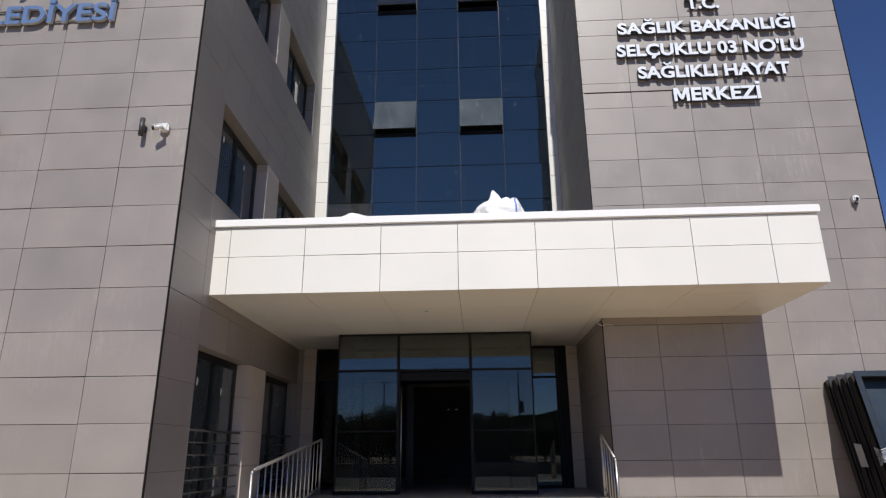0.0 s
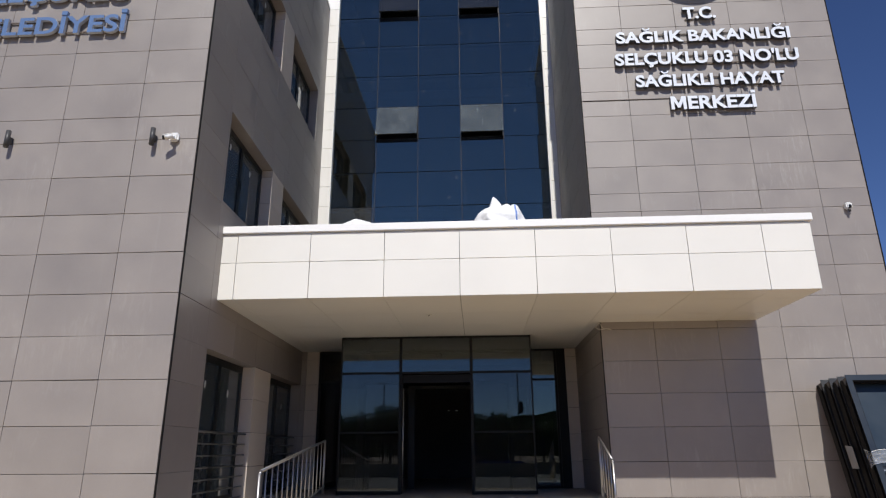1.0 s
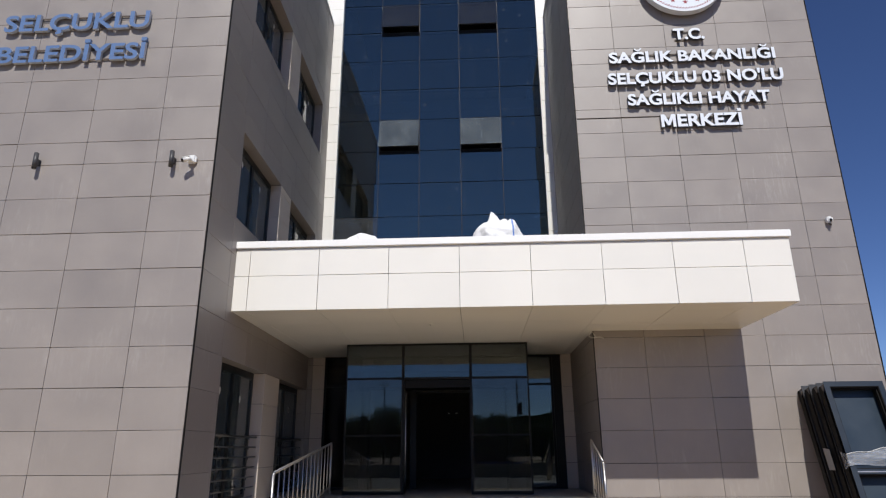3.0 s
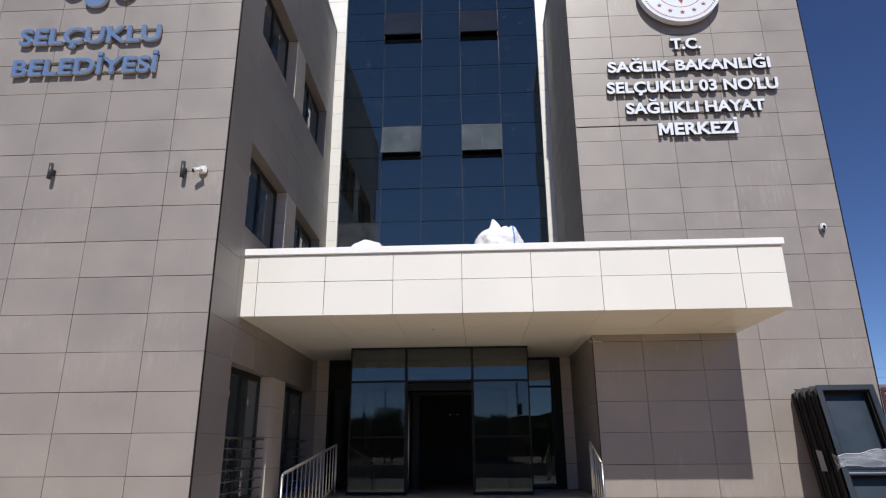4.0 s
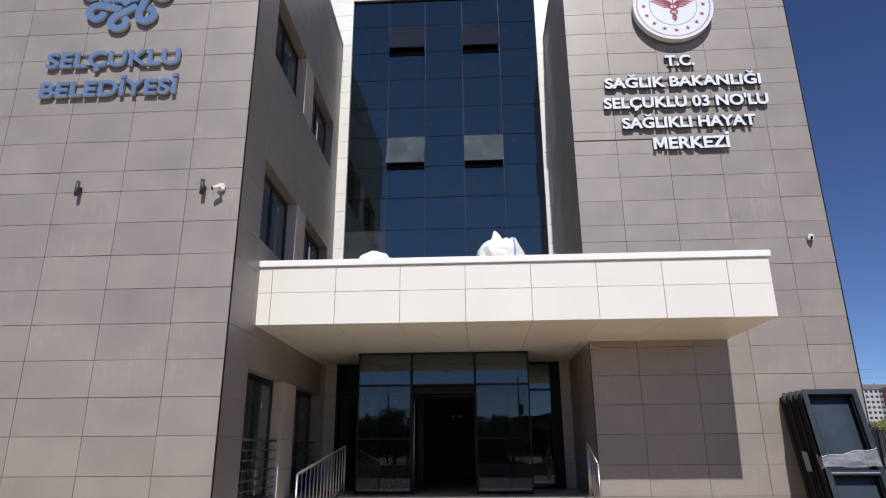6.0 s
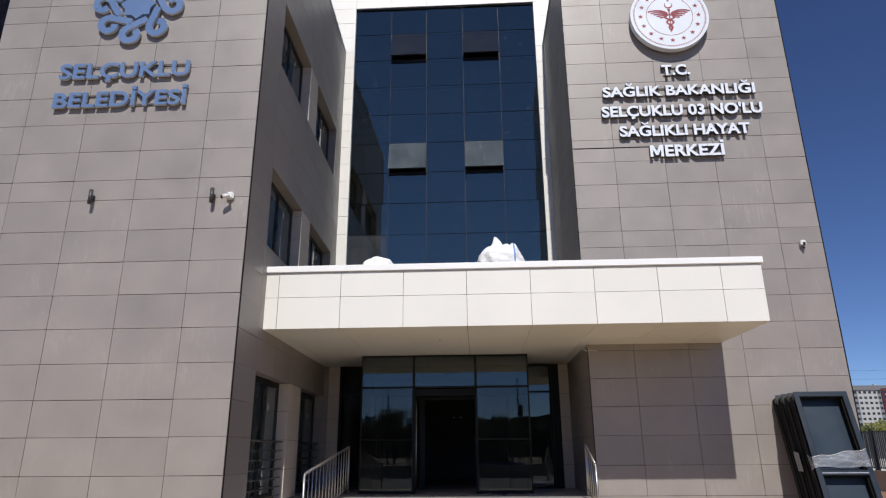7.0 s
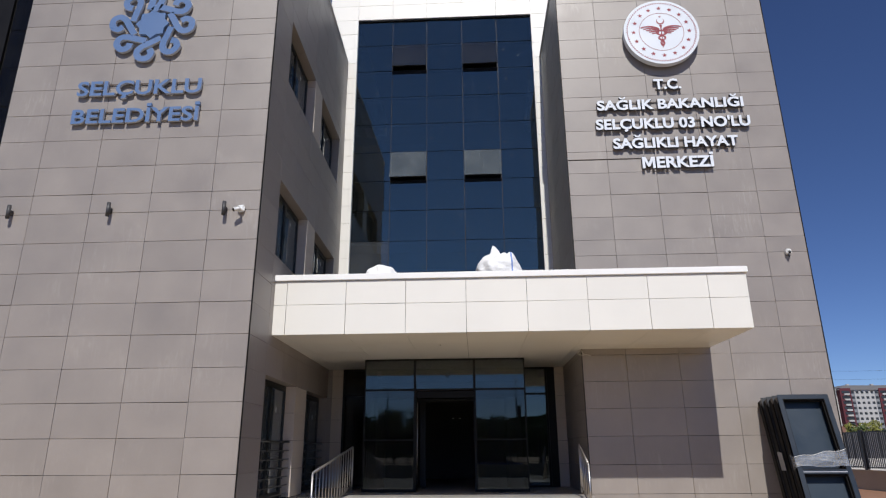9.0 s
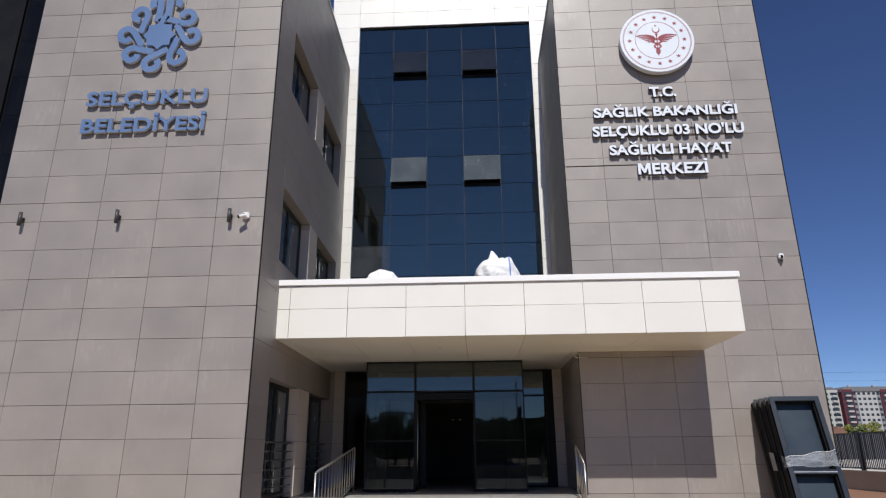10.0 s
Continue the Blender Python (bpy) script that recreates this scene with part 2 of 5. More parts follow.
APT_ROOF = surface("apartment_roof", (0.16, 0.16, 0.17), 0.8, vary=0.08, grain=1, piece=0.05, bump=0.0)
ROOF_TILE = surface("brown_roof_tile", (0.17, 0.085, 0.055), 0.85, vary=0.15, grain=6, blotch=0.4, piece=0.0, bump=0.2)
CABLE = surface("white_cable", (0.62, 0.60, 0.55), 0.5, vary=0.04, piece=0.0, bump=0.0)
CAR_PAINT = surface("blue_paint", (0.025, 0.07, 0.36), 0.2, vary=0.03, piece=0.0, bump=0.0)
FOAM = surface("grey_foam", (0.15, 0.145, 0.145), 0.9, vary=0.12, grain=50, piece=0.1)
TAPE = surface("grey_tape", (0.56, 0.56, 0.56), 0.6, vary=0.12, grain=30, piece=0.0)
RUBBER = surface("rubber", (0.02, 0.02, 0.02), 0.8, vary=0.1, piece=0.0)
CURTAIN_GLASS = glazing("blue_tinted_glass", (0.10, 0.15, 0.21), ior=2.55, dust=0.004, wave=0.018, coat=(0.90, 0.97, 0.78), spots=0.08, grime=(0.4, 0.45, 0.47), runs=0.05)
DOOR_GLASS = glazing("grey_tinted_glass", (0.12, 0.13, 0.14), ior=1.78, dust=0.010, wave=0.02, coat=(0.9, 1.0, 0.97), even=0.8, grime=(0.48, 0.48, 0.48))
LEAF_GLASS = glazing("grey_door_glass", (0.12, 0.13, 0.14), ior=1.64, dust=0.013, wave=0.02, coat=(0.93, 1.0, 1.0), even=0.8, grime=(0.48, 0.48, 0.48))
BLACK_GLASS = glazing("black_glass", (0.05, 0.05, 0.055), ior=1.3, dust=0.012, wave=0.01, even=0.2, spots=0.02, runs=0.02)
VENT_GLASS = glazing("hazed_tinted_glass", (0.12, 0.16, 0.21), ior=2.0, dust=0.035, wave=0.012, coat=(0.78, 1.0, 0.88), spots=0.03, even=0.6, runs=0.04)
DUSTY_GLASS = glazing("dusty_tinted_glass", (0.16, 0.19, 0.22), ior=2.0, dust=0.17, wave=0.012, spots=0.06, even=0.6, grime=(0.43, 0.49, 0.51), runs=0.22, coat=(0.72, 1.0, 0.9))
HAZE_GLASS = glazing("hazed_blue_glass", (0.12, 0.15, 0.20), ior=2.1, dust=0.08, wave=0.012, spots=0.04, even=0.5, grime=(0.43, 0.46, 0.48), runs=0.08, coat=(0.84, 0.93, 0.84))
WINDOW_GLASS = glazing("window_glass", (0.28, 0.31, 0.32), ior=1.75, grime=(0.42, 0.49, 0.52), dust=0.11, wave=0.006, even=0.6)


def wrap_film():
    m, t, b = shader("clear_wrap")
    b.inputs["Base Color"].default_value = (0.80, 0.84, 0.92, 1)
    b.inputs["Roughness"].default_value = 0.28
    coord = t.nodes.new("ShaderNodeNewGeometry")
    n = node(t, "ShaderNodeTexNoise", Scale=1.0, Detail=5.0, Roughness=0.65, Distortion=0.8)
    pull = node(t, "ShaderNodeMapping")                      # stretched creases
    pull.inputs["Rotation"].default_value = (0, radians(9), 0)
    pull.inputs["Scale"].default_value = (1.6, 1.6, 11.0)
    t.links.new(coord.outputs["Position"], pull.inputs["Vector"])
    t.links.new(pull.outputs[0], n.inputs["Vector"])
    a = node(t, "ShaderNodeMapRange")
    t.links.new(n.outputs["Fac"], a.inputs["Value"])
    a.inputs["From Min"].default_value, a.inputs["From Max"].default_value = 0.3, 0.7
    a.inputs["To Min"].default_value, a.inputs["To Max"].default_value = 0.09, 0.36
    t.links.new(a.outputs[0], b.inputs["Alpha"])
    bp = node(t, "ShaderNodeBump", Strength=0.7, Distance=0.02)
    t.links.new(n.outputs["Fac"], bp.inputs["Height"])
    t.links.new(bp.outputs[0], b.inputs["Normal"])
    return m


def woven_sack():
    """White woven plastic with one blue stripe."""
    m, t, b = shader("woven_sack")
    link = t.links.new
    coord = t.nodes.new("ShaderNodeTexCoord")
    sep = t.nodes.new("ShaderNodeSeparateXYZ")
    link(coord.outputs["Object"], sep.inputs[0])
    off = node(t, "ShaderNodeMath")
    off.operation = "SUBTRACT"
    link(sep.outputs["X"], off.inputs[0])
    off.inputs[1].default_value = 0.27
    wide = node(t, "ShaderNodeMath")
    wide.operation = "ABSOLUTE"
    link(off.outputs[0], wide.inputs[0])
    band = node(t, "ShaderNodeMath")
    band.operation = "LESS_THAN"
    link(wide.outputs[0], band.inputs[0])
    band.inputs[1].default_value = 0.017
    n = node(t, "ShaderNodeTexNoise", Scale=7.0, Detail=6.0, Roughness=0.65)
    link(coord.outputs["Object"], n.inputs["Vector"])
    tone = node(t, "ShaderNodeMix")
    tone.data_type = "RGBA"
    link(n.outputs["Fac"], tone.inputs["Factor"])
    tone.inputs[6].default_value, tone.inputs[7].default_value = (0.93, 0.93, 0.93, 1), (0.80, 0.80, 0.80, 1)
    mix = node(t, "ShaderNodeMix")
    mix.data_type = "RGBA"
    link(band.outputs[0], mix.inputs["Factor"])
    link(tone.outputs[2], mix.inputs[6])
    mix.inputs[7].default_value = (0.16, 0.27, 0.62, 1)
    link(mix.outputs[2], b.inputs["Base Color"])
    b.inputs["Roughness"].default_value = 0.55
    bp = node(t, "ShaderNodeBump", Strength=0.45, Distance=0.03)
    link(n.outputs["Fac"], bp.inputs["Height"])
    link(bp.outputs[0], b.inputs["Normal"])
    return m


WRAP, SACK = wrap_film(), woven_sack()


# ---- building helpers ----
def box(bm, x0, x1, y0, y1, z0, z1, m=None):
    v = [bm.verts.new((x, y, z)) for x in (x0, x1) for y in (y0, y1) for z in (z0, z1)]
    for f in ((0, 1, 3, 2), (4, 6, 7, 5), (0, 4, 5, 1), (2, 3, 7, 6), (0, 2, 6, 4), (1, 5, 7, 3)):
        bm.faces.new([v[i] for i in f])
    if m is not None:
        bmesh.ops.transform(bm, matrix=m, verts=v)
    return v


def prism(bm, outline, y0, y1):
    """A flat outline in x and z, given thickness from y0 (front) to y1."""
    a = [bm.verts.new((x, y0, z)) for x, z in outline]
    b = [bm.verts.new((x, y1, z)) for x, z in outline]
    bm.faces.new(a)
    bm.faces.new(b[::-1])
    n = len(a)
    for i in range(n):
        bm.faces.new((a[i], b[i], b[(i + 1) % n], a[(i + 1) % n]))


def tube(bm, a, b, r0, r1=None, n=10, caps=True):
    a, b = Vector(a), Vector(b)
    r1 = r0 if r1 is None else r1
    q = (b - a).to_track_quat("Z", "Y")
    rings = []
    for p, r in ((a, r0), (b, r1)):
        rings.append([bm.verts.new(p + q @ Vector((r * math.cos(k * math.tau / n), r * math.sin(k * math.tau / n), 0))) for k in range(n)])
    for k in range(n):
        f = bm.faces.new((rings[0][k], rings[0][(k + 1) % n], rings[1][(k + 1) % n], rings[1][k]))
        f.smooth = True
    if caps:
        bm.faces.new(rings[0][::-1])
        bm.faces.new(rings[1])


def pipe(bm, points, r, n=8):
    for a, b in zip(points, points[1:]):
        tube(bm, a, b, r, n=n)
    for p in points[1:-1]:
        bmesh.ops.create_icosphere(bm, subdivisions=1, radius=r * 1.02, matrix=Matrix.Translation(p))


def mesh_of(name, bm, material):
    bmesh.ops.recalc_face_normals(bm, faces=bm.faces)
    me = bpy.data.meshes.new(name)
    bm.to_mesh(me)
    bm.free()
    for m in (material if isinstance(material, (list, tuple)) else (material,)):
        me.materials.append(m)
    return me


def part(name, bm, material, parent=None, label="", m=None):
    ob = new(name, mesh_of(name, bm, material))
    if m is not None:
        ob.matrix_basis = m
    if parent is not None:
        ob.parent = parent
    if label:
        ob["label"] = label
    return ob


def thing(name, label, category, m=None, group="", kind=""):
    ob = new(name)
    ob.empty_display_size = 0.1
    if m is not None:
        ob.matrix_basis = m
    return tagged(ob, label, category, group, kind)


def share(name, me, parent, m, label=""):
    ob = new(name, me)
    ob.parent = parent
    ob.matrix_basis = m
    if label:
        ob["label"] = label
    return ob


def minus(rect, holes):
    """What is left of a rectangle (u0, u1, z0, z1) outside the holes, as rectangles."""
    left = [rect]
    for a, b, c, d in holes:
        out = []
        for u0, u1, z0, z1 in left:
            if a >= u1 or b <= u0 or c >= z1 or d <= z0:
                out.append((u0, u1, z0, z1))
                continue
            if a > u0:
                out.append((u0, a, z0, z1))
            if b < u1:
                out.append((b, u1, z0, z1))
            if c > z0:
                out.append((max(u0, a), min(u1, b), z0, c))
            if d < z1:
                out.append((max(u0, a), min(u1, b), d, z1))
        left = out
    return left


GAP, TILE = 0.0075, 0.028
tile_meshes = {}


def tile_mesh(w, h, material, flat=False):
    key = (round(w, 3), round(h, 3), material.name, flat)
    if key not in tile_meshes:
        bm = bmesh.new()
        e = 0.0025
        if flat:
            box(bm, 0, key[0], 0, key[1], -TILE, 0)
        else:
            w, h = key[0], key[1]
            f = [bm.verts.new(p) for p in ((e, -TILE, e), (w - e, -TILE, e), (w - e, -TILE, h - e), (e, -TILE, h - e))]
            s = [bm.verts.new(p) for p in ((0, -TILE + e, 0), (w, -TILE + e, 0), (w, -TILE + e, h), (0, -TILE + e, h))]
            r = [bm.verts.new(p) for p in ((0, -0.001, 0), (w, -0.001, 0), (w, -0.001, h), (0, -0.001, h))]
            bm.faces.new(f)
            for i in range(4):
                j = (i + 1) % 4
                bm.faces.new((f[i], s[i], s[j], f[j]))
                bm.faces.new((s[i], r[i], r[j], s[j]))
        tile_meshes[key] = mesh_of("tile", bm, material)
    return tile_meshes[key]


tiling = random.Random(7)


def tiles(wall, us, zs, holes, material, name="tile", tight=1.0):
    """Cladding tiles over a wall's local face (u along x, outward -y), cut round its holes."""
    for u0, u1 in zip(us, us[1:]):
        for z0, z1 in zip(zs, zs[1:]):
            for a, b, c, d in minus((u0, u1, z0, z1), holes):
                g = GAP / 2 * tight
                k = g * 0.90                        # half widths of the upright and the bed joints
                wa, wb, wc, wd = a + g * 0.8, b - g * 0.8, c + k, d - k
                if wb - wa < 0.02 or wd - wc < 0.02:
                    continue
                tip = (tiling.uniform(-0.12, 0.12), tiling.uniform(-0.17, 0.17) * min(1, 1.2 / (wb - wa)), tiling.uniform(-0.08, 0.08))
                share(name, tile_mesh(wb - wa, wd - wc, material), wall, pose(wa, tiling.uniform(-0.0012, 0.0012), wc, *tip))


def wall(name, u0, u1, z0, z1, thick, m, holes=(), label="", material=None):
    """A wall with openings; its local face is y = 0 and outward is -y."""
    bm = bmesh.new()
    for a, b, c, d in minus((u0, u1, z0, z1), [(a - 0.03, b + 0.03, c - 0.03, d + 0.03) for a, b, c, d in holes]):
        box(bm, a, b, 0, thick, c, d)
    ob = new(name, mesh_of(name, bm, material or BACKING))
    ob.matrix_basis = m
    return tagged(ob, label, "wall", kind="structure")


def courses(z0, z1, right=False):
    """Course heights: 0.6 m rows with a 0.4 m row at each storey of 4 m; the two wings were set out apart."""
    band, pitch, upper = (6.38, 0.6085, 0.604) if right else (6.298, 0.603, 0.5985)
    rows = [band - pitch * k for k in range(11, -1, -1)]
    for _ in range(3):
        rows += [rows[-1] + 0.40 + upper * k for k in range(7)]
    return [z0] + [r for r in rows if z0 + 0.05 < r < z1 - 0.05] + [z1]


# ---- plan ----
FLOOR = 0.88
YL, XL0, XL1 = 8.95, -9.55, -4.035          # projecting wing with the blue lettering
YR, XR0, XR1 = 12.80, 2.55, 8.165            # wing with the white lettering
YF, TOP, WING_TOP = 16.84, 19.6, 14.88      # recessed middle, its height, the wings' parapets
YB, YV = 16.05, 14.05                       # entrance back wall, vestibule front
CAN0, CAN1, YC, SOFFIT, FASCIA = -4.085, 5.53, 10.325, 4.09, 5.20
TURN_L = 1.2                                # the inner wall of the left wing runs a little out of square
face_front = lambda x, y: pose(x, y + TILE, 0)

# ---- ground ----
bm = bmesh.new()
box(bm, -1500, 1500, -1500, 1500, -0.5, -0.004)
ground = tagged(part("ground", bm, EARTH), "dry bare earth reaching to the horizon", "ground", kind="structure")
# forecourt colour is unseen; it serves as a warm reflector under the canopy
bm = bmesh.new()
box(bm, -30, 10.5, -4.5, 34, -0.2, 0.0)
tagged(part("pavement", bm, BOUNCE_PAVING), "pale warm paved forecourt in front of the building", "pavement", kind="structure")
bm = bmesh.new()
box(bm, -30, 10.5, -17.8, -4.502, -0.2, 0.0)
tagged(part("pavement_apron", bm, APRON), "grey concrete-block apron between forecourt and road", "pavement", kind="structure")
bm = bmesh.new()
box(bm, 10.502, 17.85, -17.8, 50, -0.2, 0.0)
tagged(part("pavement_side", bm, PAVING), "terracotta coloured paving beside the building", "pavement", kind="structure")
bm = bmesh.new()
box(bm, -300, 300, -34, -21, -0.2, 0.002)
tagged(part("road", bm, ASPHALT), "asphalt road in front of the forecourt", "road", kind="structure")

# ---- left wing ----
inner_l = pose(XL1 - TILE, YL, 0, 0, 0, 90 + TURN_L)
W1, W2, WX = (1.19, 3.68), (4.50, 7.08), 0.275       # window spans along the inner wall; depth of the reveals
BANDS = ((FLOOR, 3.28), (5.75, 7.45), (9.88, 11.5))



def spans(sill):
    """The two openings of a storey; those at the platform are a little wider apart."""
    return ((W1[0], 3.57), (4.60, W2[1])) if sill < 1 else (W1, W2)


holes_l = []
for sill, head in BANDS:
    holes_l += [(*w, sill, head) for w in spans(sill)]
wl = wall("wall_left_front", 0, XL1 - XL0 - TILE, 0, WING_TOP, 0.3, face_front(XL0, YL), label="grey porcelain-tiled front wall of the projecting wing")
tiles(wl, [x - XL0 for x in (XL0, -8.625, -7.425, -6.230, -5.015, XL1 - 0.008)], courses(0, WING_TOP), [], GREY)
wi = wall("wall_left_inner", 0.34, YF - YL + 0.3, 0, WING_TOP, 0.28, inner_l, holes_l, "grey tiled side wall with deep window openings")
piers = [(spans(sill)[0][1], spans(sill)[1][0], sill, head) for sill, head in BANDS]
tiles(wi, [0.02, 1.13, 2.34, 3.55, 4.76, 5.97, 7.18, YF - YL + 0.02], courses(0, WING_TOP), holes_l + piers, GREY, tight=0.6)
for sill, head in BANDS:
    tiles(wi, [spans(sill)[0][1], spans(sill)[1][0]], courses(sill, head), [], PIER)
wo = wall("wall_left_outer", 0, 21.0, 0, WING_TOP, 0.28, pose(XL0 + TILE, YL + 21.3, 0, 0, 0, -90), label="grey outer side wall of the projecting wing", material=GREY)
bm = bmesh.new()
box(bm, XL0 + 0.3, XL1 - 0.3, YL + 0.35, 30, WING_TOP - 0.5, WING_TOP - 0.25)
tagged(part("roof_left", bm, CONCRETE), "flat concrete roof behind a parapet", "roof", kind="structure")
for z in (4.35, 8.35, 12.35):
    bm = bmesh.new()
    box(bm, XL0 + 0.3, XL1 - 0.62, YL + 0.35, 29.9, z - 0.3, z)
    tagged(part("floor_slab", bm, DIM_PLASTER), "plain concrete floor slab inside the wing", "floor", kind="structure")
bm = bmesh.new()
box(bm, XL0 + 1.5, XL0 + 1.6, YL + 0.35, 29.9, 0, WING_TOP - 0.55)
tagged(part("wall_left_partition", bm, DIM_PLASTER), "plain plastered inside wall", "wall", kind="structure")
bm = bmesh.new()
box(bm, XL0, XL1, 29.95, 30.25, 0, WING_TOP)
tagged(part("wall_left_back", bm, GREY), "plain rear wall of the projecting wing", "wall", kind="structure")


def coping(name, z, sides):
    """Parapet capping: folded sheet with a drip edge."""
    bm = bmesh.new()
    for (a, b, c, d) in sides:
        box(bm, a, b, c, d, z, z + 0.035)
        box(bm, a - 0.01, b + 0.01, c - 0.01, d + 0.01, z - 0.06, z + 0.002)
    return tagged(part(name, bm, SIGN_SIDE), "light grey folded metal parapet capping", "trim", kind="structure")


coping("trim_left", WING_TOP + 0.03, [(XL0 - 0.03, XL1 + 0.03, YL - 0.03, YL + 0.35)])
bm = bmesh.new()
box(bm, -0.03, YF - YL + 0.02, -0.05, 0.33, WING_TOP + 0.006, WING_TOP + 0.07)
tagged(part("trim_left_inner", bm, SIGN_SIDE, m=inner_l), "light grey folded metal parapet capping", "trim", kind="structure")
bm = bmesh.new()
box(bm, XL1 - 0.006, XL1 + 0.012, YL + 0.001, YL + 0.022, 0, WING_TOP)
tagged(part("trim_left_corner", bm, CORNER), "dark metal corner profile on the tiled edge", "trim", kind="structure")


def window_unit(name, w, h, m, label):
    """Recessed aluminium window: frame, two sashes with glass, sill."""
    ob = thing(name, label, "window", m, kind="structure")
    f = 0.06
    bm = bmesh.new()
    for r in minus((0, w, 0, h), [(f, w - f, f, h - f)]):
        box(bm, r[0], r[1], 0, 0.07, r[2], r[3])
    part("window_frame", bm, ANTHRACITE, ob)
    for k in range(2):
        a, b = f + k * (w - 2 * f) / 2, f + (k + 1) * (w - 2 * f) / 2
        bm = bmesh.new()
        for r in minus((a + 0.004, b - 0.004, f + 0.004, h - f - 0.004), [(a + 0.065, b - 0.065, f + 0.07, h - f - 0.07)]):
            box(bm, r[0], r[1], -0.012, 0.05, r[2], r[3])
        s = part("sash", bm, ANTHRACITE, ob)
        bm = bmesh.new()
        box(bm, a + 0.06, b - 0.06, 0.012, 0.022, f + 0.065, h - f - 0.065)
        part("pane", bm, WINDOW_GLASS, s)
        bm = bmesh.new()
        cx, cz = (a + b) / 2 + 0.04 * (1 - 2 * k), h * (0.80 - 0.03 * k)
        prism(bm, [(cx + r0 * math.cos(q), cz + 1.5 * r0 * math.sin(q)) for q, r0 in ((0.2, 0.045), (1.1, 0.035), (2.0, 0.05), (3.0, 0.03), (3.9, 0.045), (4.8, 0.05), (5.6, 0.032))], 0.0095, 0.0117)
        part("sticker", bm, STICKER, s, "torn white glazing sticker")
        bm = bmesh.new()
        ux = b - 0.045 if k == 0 else a + 0.045
        box(bm, ux - 0.012, ux + 0.012, -0.03, -0.012, h * 0.45, h * 0.45 + 0.13)
        part("handle", bm, ANTHRACITE, s)
    return ob


def reveal(w0, w1, sill, head, low):
    """Tiled jambs, head and sill of one opening, set in the wall."""
    ob = thing("window_reveal", "grey tiled reveal round a recessed window", "trim", inner_l, kind="structure")
    d = WX
    zs = courses(sill, head)
    for z0, z1 in zip(zs, zs[1:]):
        bm = bmesh.new()
        box(bm, w1, w1 + 0.025, -TILE + 0.001, d, z0 + 0.004, z1 - 0.004)
        part("tile", bm, PIER if w0 == W1[0] else GREY, ob)
        bm = bmesh.new()
        box(bm, w0 - 0.025, w0, -TILE + 0.001, d, z0 + 0.004, z1 - 0.004)
        part("tile", bm, GREY, ob)
    n = 2
    for k in range(n):
        a, b = w0 + (w1 - w0) * k / n, w0 + (w1 - w0) * (k + 1) / n
        bm = bmesh.new()
        box(bm, a + 0.004, b - 0.004, -TILE + 0.001, d, head, head + 0.025)
        part("tile", bm, GREY, ob)
    if not low:
        bm = bmesh.new()
        box(bm, w0 + 0.002, w1 - 0.002, -TILE - 0.002, d, sill - 0.028, sill + 0.003)
        part("sill", bm, GREY, ob)


count = 0
for (sill, head) in BANDS:
    for (w0, w1) in spans(sill):
        count += 1
        reveal(w0, w1, sill, head, sill < 1)
        window_unit(f"window_{count + 1}", w1 - w0 - 0.004, head - sill - 0.004, inner_l @ pose(w0 + 0.002, WX - 0.07, sill + 0.002),
                    "dark aluminium two-sash window in a deep tiled reveal")


def guard(w0, w1):
    """Horizontal stainless bars across a full-height window."""
    ob = thing("window_guard", "stainless steel guard of horizontal bars across a low window", "railing", inner_l, group="window guards")
    for k, z in enumerate((2.04, 1.86, 1.68, 1.50, 1.32, 1.14, 0.97)):
        bm = bmesh.new()
        tube(bm, (w0 + 0.01, 0.055, z), (w1 - 0.004, 0.055, z), 0.019 if k == 0 else 0.013)
        part("bar", bm, DULL_STEEL, ob)
    for u in (w0 + 0.45, w1 - 0.45):
        bm = bmesh.new()
        box(bm, u - 0.02, u + 0.02, 0.068, 0.076, FLOOR + 0.02, 2.03)
        part("upright", bm, DULL_STEEL, ob)
        for k, z in enumerate((2.04, 1.86, 1.68, 1.50, 1.32, 1.14, 0.97)):
            bm = bmesh.new()
            tube(bm, (u, 0.05, z - 0.045), (u, 0.05, z - (0.017 if k == 0 else 0.012)), 0.014, 0.010, n=8)
            part("clip", bm, DULL_STEEL, ob)


for w in spans(FLOOR):
    guard(*w)

# ---- right wing ----
wr = wall("wall_right_front", TILE + 0.002, XR1 - XR0 - TILE - 0.002, 0, WING_TOP, 0.3, face_front(XR0, YR), label="grey porcelain-tiled front wall of the second wing")
z_upper = 8.97                                # movement joint
rz = courses(0, WING_TOP, True)
ru = [0, 1.025, 2.235, 3.440, 4.652, XR1 - XR0]
tiles(wr, ru, rz, [(0, 1.95, z_upper - 0.012, z_upper + 0.012)], GREY)
wri = wall("wall_right_inner", 0, YF - YR - 0.33, 0, WING_TOP, 0.28, pose(XR0 + TILE, YF, 0, 0, 0, -90), label="shaded grey tiled side wall facing the entrance")
tiles(wri, [0, 0.44, 1.64, 2.84, YF - YR], courses(0, WING_TOP, True), [], GREY)
wall("wall_right_outer", 0.4, 17.0, 0, WING_TOP, 0.28, pose(XR1 - TILE, YR, 0, 0, 0, 90), label="grey outer side wall of the second wing", material=GREY)
bm = bmesh.new()
box(bm, XR0, XR1, 29.5, 29.8, 0, WING_TOP)
tagged(part("wall_right_back", bm, GREY), "plain rear wall of the second wing", "wall", kind="structure")
bm = bmesh.new()
box(bm, XR0 + 0.35, XR1 - 0.35, YR + 0.35, 29.5, WING_TOP - 0.5, WING_TOP - 0.25)
